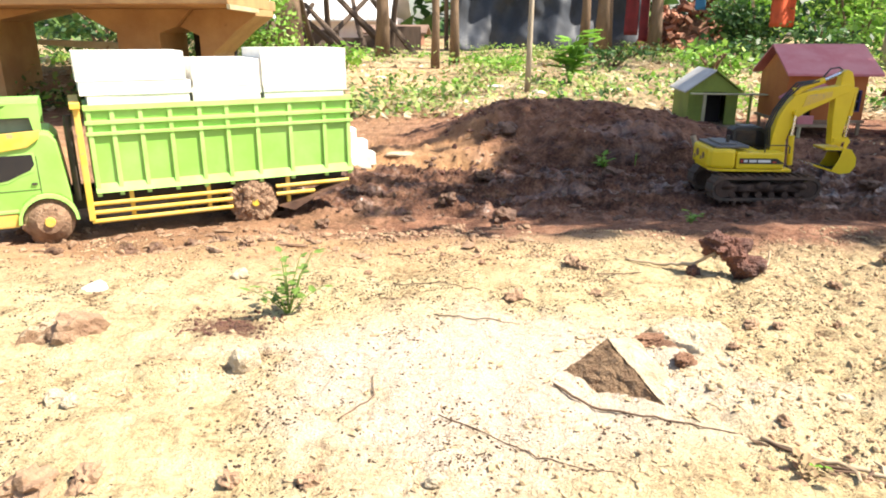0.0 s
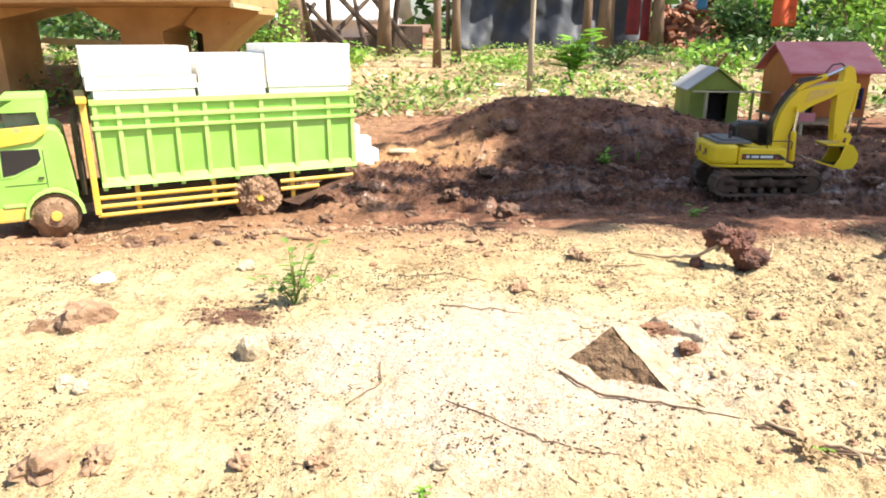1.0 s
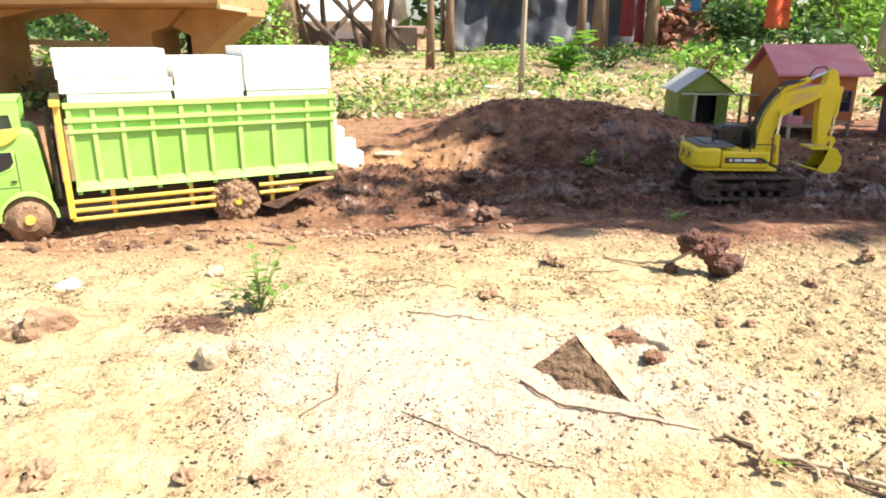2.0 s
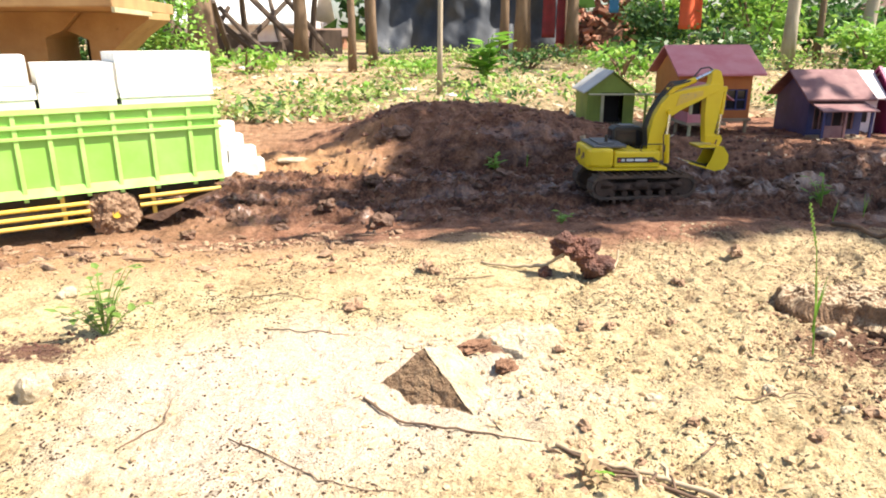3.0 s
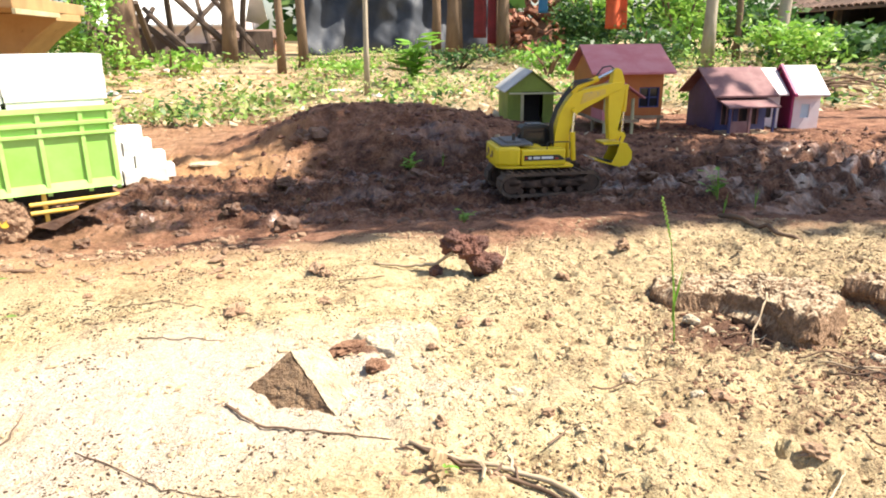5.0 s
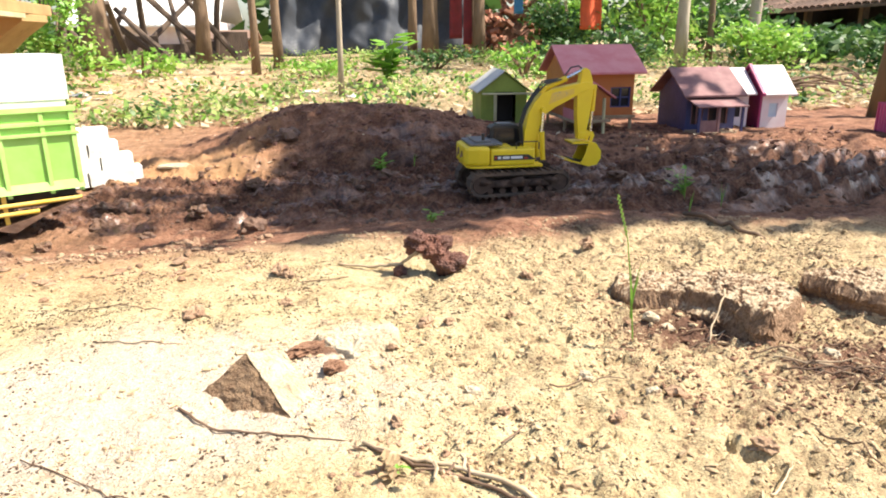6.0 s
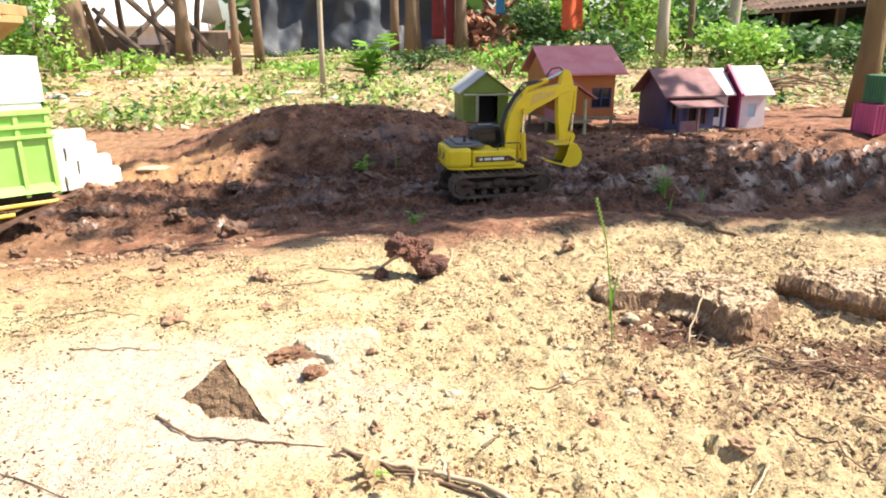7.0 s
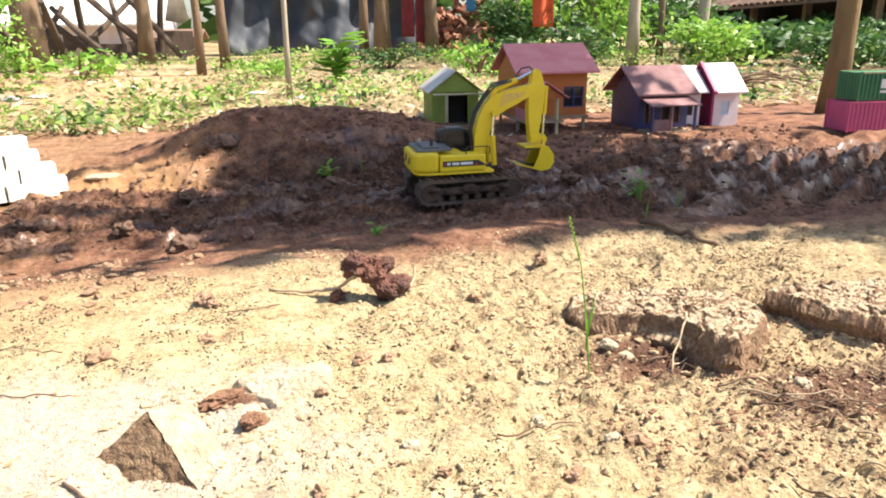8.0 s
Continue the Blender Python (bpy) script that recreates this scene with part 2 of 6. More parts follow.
WOOD = worn("grey_wood", (0.42, 0.32, 0.21), (0.26, 0.18, 0.11), 0.85, 9, 70, 0.3, 0.001, dirt=(0.12, 0.07, 0.04))
NAVY = worn("navy_boards", (0.045, 0.05, 0.16), (0.03, 0.033, 0.10), 0.65, 8, 70, 0.2, 0.001, dirt=(0.14, 0.1, 0.1), dirt_at=0.66)
OLD_ROOF = worn("mauve_roof", (0.17, 0.075, 0.08), (0.28, 0.155, 0.15), 0.8, 12, 90, 0.3, 0.001, dirt=(0.16, 0.07, 0.07), dirt_at=0.6)
WHITE = worn("white_boards", (0.78, 0.72, 0.72), (0.70, 0.58, 0.60), 0.65, 8, 70, 0.15, 0.001, dirt=(0.5, 0.38, 0.33), dirt_at=0.7)
MAGENTA = worn("magenta_boards", (0.36, 0.03, 0.13), (0.28, 0.03, 0.10), 0.6, 8, 70, 0.15, 0.001)
PALE_BLUE = worn("pale_blue_pane", (0.4, 0.55, 0.68), (0.5, 0.62, 0.7), 0.4, 8, 70, 0.1, 0.001)
BOX_GREEN = worn("green_container", (0.035, 0.20, 0.07), (0.03, 0.15, 0.06), 0.5, 8, 70, 0.15, 0.001, dirt=(0.2, 0.2, 0.12), dirt_at=0.68)
BOX_PINK = worn("pink_container", (0.62, 0.10, 0.22), (0.52, 0.09, 0.2), 0.5, 8, 70, 0.15, 0.001, dirt=(0.4, 0.2, 0.16), dirt_at=0.68)
# near-black; puts the shade inside openings and under the shed roof into colour
DARK = worn("dark_interior", (0.025, 0.02, 0.018), (0.04, 0.03, 0.025), 0.9, 8, 70, 0.15, 0.001)
CEMENT = worn("tan_cement", (0.46, 0.30, 0.13), (0.34, 0.20, 0.085), 0.9, 5, 60, 0.4, 0.003, dirt=(0.22, 0.12, 0.06), dirt_at=0.64)
BARK = worn("bark", (0.24, 0.16, 0.10), (0.13, 0.085, 0.055), 0.95, 7, 40, 1.0, 0.012, grain=(1, 1, 0.3), dirt=(0.36, 0.30, 0.22))
TAN_BARK = worn("tan_bark", (0.235, 0.165, 0.075), (0.14, 0.092, 0.042), 0.95, 7, 40, 0.8, 0.008, grain=(1, 1, 0.3))
PALE_BARK = worn("pale_bark", (0.46, 0.40, 0.31), (0.28, 0.22, 0.16), 0.95, 7, 40, 0.8, 0.008, grain=(1, 1, 0.3))
TWIG = worn("dry_twig", (0.19, 0.12, 0.075), (0.10, 0.06, 0.04), 0.9, 20, 120, 0.6, 0.001)
ROOT = worn("pale_root", (0.52, 0.42, 0.29), (0.36, 0.26, 0.16), 0.9, 20, 120, 0.5, 0.001)
TARP = worn("dark_tarp", (0.055, 0.065, 0.085), (0.035, 0.04, 0.05), 0.62, 3, 20, 0.3, 0.01)
TILE = worn("old_roof_tiles", (0.22, 0.135, 0.10), (0.12, 0.08, 0.06), 0.9, 3, 25, 0.5, 0.01, vary=0.5)
RUBBLE = worn("broken_brick", (0.40, 0.15, 0.08), (0.28, 0.17, 0.12), 0.95, 5, 50, 0.6, 0.006, vary=0.7)
CLOTH_RED = worn("red_cloth", (0.24, 0.025, 0.03), (0.12, 0.02, 0.02), 0.85, 6, 60, 0.2, 0.003)
CLOTH_ORANGE = worn("orange_cloth", (0.62, 0.10, 0.03), (0.5, 0.08, 0.03), 0.85, 6, 60, 0.2, 0.003)
CLOTH_BLUE = worn("blue_cloth", (0.05, 0.22, 0.40), (0.05, 0.17, 0.3), 0.85, 6, 60, 0.2, 0.003)
PAPER = worn("white_litter", (0.74, 0.72, 0.68), (0.6, 0.55, 0.48), 0.8, 20, 120, 0.2, 0.001)
LEAF_LOW = leafy("low_leaves", (0.07, 0.15, 0.03), (0.24, 0.37, 0.08), (0.50, 0.52, 0.20))
# bush greens kept dark: tree shade over the shrubs is put into the colour
LEAF_BUSH = leafy("bush_leaves", (0.022, 0.068, 0.018), (0.055, 0.14, 0.03), (0.13, 0.22, 0.055))
LEAF_BRIGHT = leafy("bright_leaves", (0.12, 0.30, 0.03), (0.25, 0.46, 0.07), (0.40, 0.56, 0.13))
LEAF_CROWN = leafy("crown_leaves", (0.025, 0.07, 0.02), (0.05, 0.11, 0.03), (0.09, 0.17, 0.04))
LEAF_DRY = leafy("dead_leaves", (0.26, 0.15, 0.07), (0.52, 0.40, 0.24), (0.75, 0.68, 0.52), 0.8)
GLASS = bpy.data.materials.new("dark_glass")
GLASS.use_nodes = True
_b = GLASS.node_tree.nodes["Principled BSDF"]
_b.inputs["Base Color"].default_value, _b.inputs["Roughness"].default_value = (0.02, 0.02, 0.025, 1), 0.08


# ---- helpers for shapes ----
rng = np.random.default_rng(7)


def lattice(ix, iy, seed):
    h = (ix * 374761393 + iy * 668265263 + seed * 974711) & 0x7FFFFFFF
    h = ((h ^ (h >> 13)) * 1274126177) & 0x7FFFFFFF
    return ((h ^ (h >> 16)) & 0xFFFF) / 65535.0


def value_noise(x, y, seed=0):
    ix, iy = np.floor(x).astype(np.int64), np.floor(y).astype(np.int64)
    fx, fy = x - ix, y - iy
    fx, fy = fx * fx * (3 - 2 * fx), fy * fy * (3 - 2 * fy)
    a, b = lattice(ix, iy, seed), lattice(ix + 1, iy, seed)
    c, d = lattice(ix, iy + 1, seed), lattice(ix + 1, iy + 1, seed)
    return (a + (b - a) * fx) * (1 - fy) + (c + (d - c) * fx) * fy - 0.5


def fbm(x, y, octaves=4, seed=0):
    out, amp = 0, 1.0
    for k in range(octaves):
        out = out + amp * value_noise(x * 2 ** k, y * 2 ** k, seed + k)
        amp *= 0.5
    return out


def smooth(a):
    a = np.clip(a, 0, 1)
    return a * a * (3 - 2 * a)


def bell(x, y, cx, cy, rx, ry):
    return np.exp(-(((x - cx) / rx) ** 2 + ((y - cy) / ry) ** 2))


def height(x, y):
    """The ground's height: a near flat, a lower muddy track with wheel ruts, an eroded bank under a mound, and a slow rise towards the trees."""
    x, y = np.asarray(x, float), np.asarray(y, float)
    lip = 1.60 + 0.08 * fbm(x * 1.5, y * 0 + 3, 3, 5) + 0.16 * np.exp(-((x - 1.05) / 0.4) ** 2) - 0.20 * smooth((-0.35 - x) / 0.35)
    right = smooth((x + 0.2) / 0.4)
    fall = 0.33 + 0.22 * np.exp(-((x - 0.5) / 0.4) ** 2)
    h = -0.058 * smooth((y - lip) / fall)
    edge = 2.76 + 0.10 * fbm(x * 2.5, y * 0, 3, 9) + 0.022 * fbm(x * 11, y * 0, 3, 10)
    face = smooth((x - 0.30) / 0.12) * smooth((0.86 - x) / 0.06)
    h = h + right * 0.04 * smooth((y - edge) / 0.16) + (1 - right) * 0.02 * smooth((y - 2.6) / 0.5)
    h = h + 0.158 * np.exp(-(np.abs((x - 0.36) / np.where(x < 0.36, 0.52, 0.66)) ** 3 + ((y - 3.32) / np.where(y < 3.32, 0.44, 0.38)) ** 2)) * smooth((y - edge + 0.05) / 0.12)
    h = h + face * 0.058 * smooth((y - edge) / 0.030) * smooth((3.3 - y) / 0.5)
    h = h + 0.012 * bell(x, y, 0.62, 1.80, 0.35, 0.12)
    h = h + 0.04 * np.maximum(y - 4.4, 0) * smooth((y - 4.2) / 0.8) * np.where(y > 16, 0, 1) + np.where(y > 16, 0.464, 0)
    h = h + 0.26 * bell(x, y, -2.75, 4.75, 0.75, 0.42)
    h = h - 0.014 * bell(x, y, 0.88, 1.10, 0.08, 0.05) - 0.010 * bell(x, y, 1.11, 1.08, 0.06, 0.08) - 0.009 * bell(x, y, 0.27, 0.995, 0.10, 0.06)
    near = smooth((6.5 - y) / 2.0)
    rut = smooth((y - 1.95) / 0.2) * smooth((2.85 + 0.1 * smooth((x - 1.4) / 0.8) - y) / 0.2) * smooth((x + 1.0) / 0.3)
    # wheel ruts: along the track, turning away to the far side where it bends
    bend = 0.62 * np.log1p(np.exp((x - 1.45) * 6)) / 6
    across = y - 0.08 * x - bend + 0.05 * fbm(x * 2, y * 2, 2, 31)
    along = x + 0.5 * bend
    parked = 1 - 0.85 * bell(x, y, 0.90, 2.32, 0.24, 0.14)
    groove = np.abs(((across * 7.5) % 1.0) - 0.5) * 2
    h = h + rut * parked * (0.034 * smooth(groove * 1.6 - 0.3) - 0.017) * (0.35 + 1.5 * smooth((x - 0.9) / 0.7))
    tread = np.abs(fbm(along * 15, across * 24, 3, 41))
    h = h + rut * parked * (0.034 * fbm(along * 7, across * 15, 4, 21) + 0.085 * (1 - 0.55 * smooth((x - 1.1) / 0.5)) * np.maximum(0.10 - tread, -0.12))
    h = h + rut * parked * 0.028 * np.maximum(fbm(x * 34, y * 34, 3, 43) - 0.06, 0)
    bank = smooth((y - 2.62) / 0.1) * smooth((3.3 - y) / 0.25)
    h = h + bank * 0.045 * fbm(x * 9, y * 9, 4, 25) + bank * 0.030 * np.maximum(0.08 - np.abs(fbm(x * 15, y * 11, 3, 47)), -0.15) + 0.030 * bell(x, y, 0.45, 3.2, 0.7, 0.5) * fbm(x * 13, y * 13, 3, 27)
    h = h + near * (0.012 * fbm(x * 3.2, y * 3.2, 3, 11) + 0.009 * fbm(x * 17, y * 17, 3, 13))
    loose = 0.45 + 0.9 * smooth((x - 0.3) / 0.5)
    crumbly = smooth((1.85 - y) / 0.3) * loose + 0.8 * smooth((y - 1.7) / 0.3) * near
    h = h + crumbly * (0.0080 * fbm(x * 48, y * 48, 2, 17) + 0.012 * np.maximum(fbm(x * 95, y * 95, 2, 19) - 0.12, 0.0) - 0.004 * np.maximum(fbm(x * 70, y * 70, 2, 23) - 0.18, 0) * 6)
    return h


def rest(x, y, sink=0.0):
    return float(height(x, y)) - sink


def mesh_of(name, verts, faces, material, smooth_faces=False):
    me = bpy.data.meshes.new(name)
    me.from_pydata([tuple(v) for v in verts], [], [tuple(f) for f in faces])
    me.materials.append(material)
    if smooth_faces:
        me.polygons.foreach_set("use_smooth", [True] * len(me.polygons))
    me.update()
    return me


def part(name, bm, material, parent, label="", flat=True):
    """Links a bmesh as one mesh object under a thing or a part."""
    me = bpy.data.meshes.new(name)
    bm.normal_update()
    bm.to_mesh(me)
    bm.free()
    me.materials.append(material)
    if not flat:
        me.polygons.foreach_set("use_smooth", [True] * len(me.polygons))
    ob = new(name, me)
    ob.parent = parent
    if label:
        tagged(ob, label)
    return ob


def part_mesh(name, me, parent, label=""):
    ob = new(name, me)
    ob.parent = parent
    if label:
        tagged(ob, label)
    return ob


def thing(name, m, label, category, group="", kind=""):
    ob = new(name)
    ob.empty_display_size = 0.05
    ob.matrix_world = m
    return tagged(ob, label, category, group, kind)


def box(x0, x1, y0, y1, z0, z1, bevel=0.0, into=None):
    bm = into or bmesh.new()
    made = bmesh.ops.create_cube(bm, size=1)["verts"]
    for v in made:
        v.co = Vector(((x0 + x1) / 2 + v.co.x * (x1 - x0), (y0 + y1) / 2 + v.co.y * (y1 - y0), (z0 + z1) / 2 + v.co.z * (z1 - z0)))
    if bevel:
        edges = {e for v in made for e in v.link_edges}
        bmesh.ops.bevel(bm, geom=list(edges), offset=bevel, segments=2, affect="EDGES", profile=0.6)
    return bm


def prism(points, axis, a, b, bevel=0.0):
    """A polygon in the plane across an axis, drawn out from a to b."""
    bm = bmesh.new()

    def at(p, t):
        return {"x": (t, p[0], p[1]), "y": (p[0], t, p[1]), "z": (p[0], p[1], t)}[axis]
    lo = [bm.verts.new(at(p, a)) for p in points]
    hi = [bm.verts.new(at(p, b)) for p in points]
    n = len(points)
    bm.faces.new(lo)
    bm.faces.new(hi[::-1])
    for k in range(n):
        bm.faces.new((lo[k], hi[k], hi[(k + 1) % n], lo[(k + 1) % n]))
    bmesh.ops.recalc_face_normals(bm, faces=bm.faces)
    if bevel:
        bmesh.ops.bevel(bm, geom=list(bm.edges), offset=bevel, segments=2, affect="EDGES", profile=0.6)
    return bm


def cylinder(p, q, r, r2=None, sides=12, into=None):
    bm = into or bmesh.new()
    p, q = Vector(p), Vector(q)
    turn = (q - p).to_track_quat("Z", "Y").to_matrix().to_4x4()
    bmesh.ops.create_cone(bm, cap_ends=True, segments=sides, radius1=r, radius2=r if r2 is None else r2, depth=(q - p).length,
                          matrix=Matrix.Translation((p + q) / 2) @ turn)
    return bm


def tube(points, radii, sides=8, wobble=0.0, seed=0):
    """A bent, tapered round bar through points."""
    bm = bmesh.new()
    rr = random.Random(seed)
    pts = [Vector(p) for p in points]
    rings = []
    for k, p in enumerate(pts):
        d = (pts[min(k + 1, len(pts) - 1)] - pts[max(k - 1, 0)]).normalized()
        u = d.orthogonal().normalized()
        w = d.cross(u)
        if rings and (rings[-1][0].co - pts[k - 1]).length > 0:
            u = (rings[-1][0].co - pts[k - 1])
            u = (u - d * u.dot(d)).normalized()
            w = d.cross(u)
        ring = []
        for j in range(sides):
            a = 2 * math.pi * j / sides
            r = radii[k] * (1 + wobble * (rr.random() - 0.5))
            ring.append(bm.verts.new(p + (u * math.cos(a) + w * math.sin(a)) * r))
        rings.append(ring)
    for a, b in zip(rings, rings[1:]):
        for j in range(sides):
            bm.faces.new((a[j], a[(j + 1) % sides], b[(j + 1) % sides], b[j]))
    bm.faces.new(rings[0][::-1])
    bm.faces.new(rings[-1])
    return bm


def rough_lump(rx, ry, rz, seed, detail=3, rough=0.35, flat_base=True):
    """A clod or stone: a ball pushed in and out."""
    bm = bmesh.new()
    bmesh.ops.create_icosphere(bm, subdivisions=detail, radius=1)
    off = Vector((seed * 3.7, seed * 1.9, seed * 5.3))
    for v in bm.verts:
        p = v.co.copy()
        k = 1 + rough * (noise.noise(p * 1.3 + off) + 0.6 * noise.noise(p * 3.1 + off) + 0.4 * noise.noise(p * 7 + off) + (0.35 * noise.noise(p * 15 + off) if detail > 3 else 0))
        v.co = Vector((p.x * rx * k, p.y * ry * k, p.z * rz * k))
        if flat_base and v.co.z < -0.4 * rz:
            v.co.z = -0.4 * rz
    return bm


def leaf_verts(centres, sizes, up=0.3, narrow=0.5, fold=0.0):
    """Pointed leaves of four corners at the centres, turned at random."""
    n = len(centres)
    d = rng.normal(size=(n, 3))
    d[:, 2] = d[:, 2] * 0.6
    d /= np.linalg.norm(d, axis=1)[:, None]
    u = rng.normal(size=(n, 3))
    u[:, 2] += up * 3
    w = np.cross(d, u)
    w /= np.linalg.norm(w, axis=1)[:, None] + 1e-9
    s = np.asarray(sizes)[:, None]
    a, b = centres - d * s * 0.5, centres + d * s * 0.5
    c, e = centres + w * s * narrow * 0.5, centres - w * s * narrow * 0.5
    v = np.stack([a, c, b, e], 1).reshape(-1, 3)
    f = np.arange(n * 4).reshape(-1, 4)
    return v, f


def leaf_mesh(name, centres, sizes, material, up=0.3, narrow=0.5):
    v, f = leaf_verts(np.asarray(centres, float), sizes, up, narrow)
    return mesh_of(name, v.tolist(), f.tolist(), material)


def blob_points(n, cx, cy, cz, rx, ry, rz, clumps=9):
    """Points gathered in clumps inside an uneven crown."""
    hub = rng.normal(size=(clumps, 3))
    hub /= np.linalg.norm(hub, axis=1)[:, None]
    hub *= rng.uniform(0.35, 0.9, (clumps, 1))
    pick = hub[rng.integers(0, clumps, n)] + rng.normal(scale=0.24, size=(n, 3))
    return pick * (rx, ry, rz) + (cx, cy, cz)


# ---- ground ----
def axis_points(knots, far_lo, far_hi, grow):
    """Places along an axis: even steps between the knots, growing steps outside them."""
    mid = np.concatenate([np.arange(a, b, st) for (a, st), (b, _) in zip(knots, knots[1:])]).tolist()
    out, s, a = [], knots[-2][1], knots[-1][0]
    while a < far_hi:
        out.append(a)
        s *= grow
        a += s
    back, s, a = [], knots[0][1], knots[0][0]
    while a > far_lo:
        s *= grow
        a -= s
        back.append(a)
    return np.array(back[::-1] + mid + out)


def build_ground():
    xs = axis_points([(-1.2, 0.010), (-0.72, 0.0045), (1.30, 0.010), (2.4, 0.0)], -70, 70, 1.06)
    ys = axis_points([(0.64, 0.0045), (1.62, 0.009), (3.1, 0.0)], -40, 90, 1.035)
    gx, gy = np.meshgrid(xs, ys)
    z = height(gx, gy)
    v = np.stack([gx, gy, z], -1).reshape(-1, 3)
    nx, ny = len(xs), len(ys)
    i = np.arange(nx * ny).reshape(ny, nx)
    f = np.stack([i[:-1, :-1], i[:-1, 1:], i[1:, 1:], i[1:, :-1]], -1).reshape(-1, 4)
    me = bpy.data.meshes.new("ground")
    me.vertices.add(len(v))
    me.vertices.foreach_set("co", v.ravel())
    me.loops.add(f.size)
    me.loops.foreach_set("vertex_index", f.ravel())
    me.polygons.add(len(f))
    me.polygons.foreach_set("loop_start", np.arange(len(f)) * 4)
    me.update(calc_edges=True)
    me.polygons.foreach_set("use_smooth", [True] * len(f))
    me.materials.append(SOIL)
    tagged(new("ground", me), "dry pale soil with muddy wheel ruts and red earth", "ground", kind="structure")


build_ground()


def build_crumbs(name, count, x0, x1, y0, y1, s0, s1, material, label, seed, clumped=False):
    """Small crumbs of earth, strewn."""
    r = np.random.default_rng(seed)
    g = (1 + 5 ** 0.5) / 2
    base = np.array([(-1, g, 0), (1, g, 0), (-1, -g, 0), (1, -g, 0), (0, -1, g), (0, 1, g), (0, -1, -g), (0, 1, -g), (g, 0, -1), (g, 0, 1), (-g, 0, -1), (-g, 0, 1)], float) / 1.9
    tri = np.array([(0, 11, 5), (0, 5, 1), (0, 1, 7), (0, 7, 10), (0, 10, 11), (1, 5, 9), (5, 11, 4), (11, 10, 2), (10, 7, 6), (7, 1, 8),
                    (3, 9, 4), (3, 4, 2), (3, 2, 6), (3, 6, 8), (3, 8, 9), (4, 9, 5), (2, 4, 11), (6, 2, 10), (8, 6, 7), (9, 8, 1)])
    x, y = r.uniform(x0, x1, count), r.uniform(y0, y1, count)
    if clumped:
        u, w = r.uniform(x0, x1, count * 5), r.uniform(y0, y1, count * 5)
        chance = smooth((fbm(u * 7, w * 7, 3, seed + 40) + 0.7 * fbm(u * 34, w * 34, 2, seed + 50) + 0.30) / 0.9)
        pick = r.random(count * 5) < chance ** 2
        x, y = u[pick][:count], w[pick][:count]
        count = len(x)
    s = s0 + (s1 - s0) * r.random(count) ** 4
    a = r.uniform(0, 6.28, count)
    v = base[None] * s[:, None, None] * r.uniform(0.45, 1.35, (count, 12, 3)) * r.uniform(0.5, 1.25, (count, 1, 3)) * np.where(r.random((count, 1, 1)) < 0.35, (1.9, 0.7, 0.7), (1.0, 1.0, 1.0))
    vx = v[..., 0] * np.cos(a)[:, None] - v[..., 1] * np.sin(a)[:, None]
    vy = v[..., 0] * np.sin(a)[:, None] + v[..., 1] * np.cos(a)[:, None]
    v = np.stack([vx + x[:, None], vy + y[:, None], v[..., 2] * 0.8 + (height(x, y) + s * 0.25)[:, None]], -1).reshape(-1, 3)
    f = (tri[None] + (np.arange(count) * 12)[:, None, None]).reshape(-1, 3)
    tagged(new(name, mesh_of(name, v.tolist(), f.tolist(), material)), label, "soil crumbs", kind="stuff")


build_crumbs("soil_crumbs", 15000, -0.85, 1.45, 0.66, 1.76, 0.0009, 0.0050, CRUMB, "small dry crumbs of pale earth on the ground", 3, True)
# dark bits stand in for the shadows of crumbs and pits
build_crumbs("soil_specks", 34000, -0.85, 1.45, 0.66, 1.76, 0.0006, 0.0024, DARK_BIT, "tiny dark bits standing in for crumb and pit shadows on the dry ground", 12, True)
build_crumbs("soil_crumbs", 6500, 0.74, 1.30, 0.86, 1.30, 0.0008, 0.0042, BROWN_SOIL, "brown crumbled earth beside the crusted slabs", 5)
# dark red crumbs laid where the weed's shadow falls, to darken it
build_crumbs("soil_crumbs", 420, -0.36, -0.20, 1.10, 1.20, 0.0008, 0.0042, RED_CLOD, "dark red crumbs standing in for a weed's shadow", 6)
build_crumbs("soil_crumbs", 260, 0.36, 0.52, 0.82, 0.92, 0.0010, 0.0055, DRY_MUD, "brown crumbs beside a dry branch", 9)
build_crumbs("mud_crumbs", 5200, -0.8, 2.9, 1.98, 2.80, 0.002, 0.013, MUD, "wet dark clods of mud along the ruts", 4)
build_crumbs("soil_crumbs", 5000, 0.45, 1.45, 0.70, 1.62, 0.0012, 0.0058, CRUMB, "pale crumbs lying thick on the loose soil", 18)
build_crumbs("earth_crumbs", 1500, -0.1, 2.6, 2.55, 3.5, 0.003, 0.016, RED_CLOD, "dark red crumbs of earth on the bank", 15)
build_crumbs("mud_crumbs", 1200, -1.1, 0.2, 1.45, 1.9, 0.002, 0.013, DRY_MUD, "brown clods beside the truck's wheels", 8)
build_crumbs("red_crumbs", 1500, 0.0, 2.6, 2.6, 3.3, 0.002, 0.013, BROWN_SOIL, "crumbs of red earth on the bank", 14)


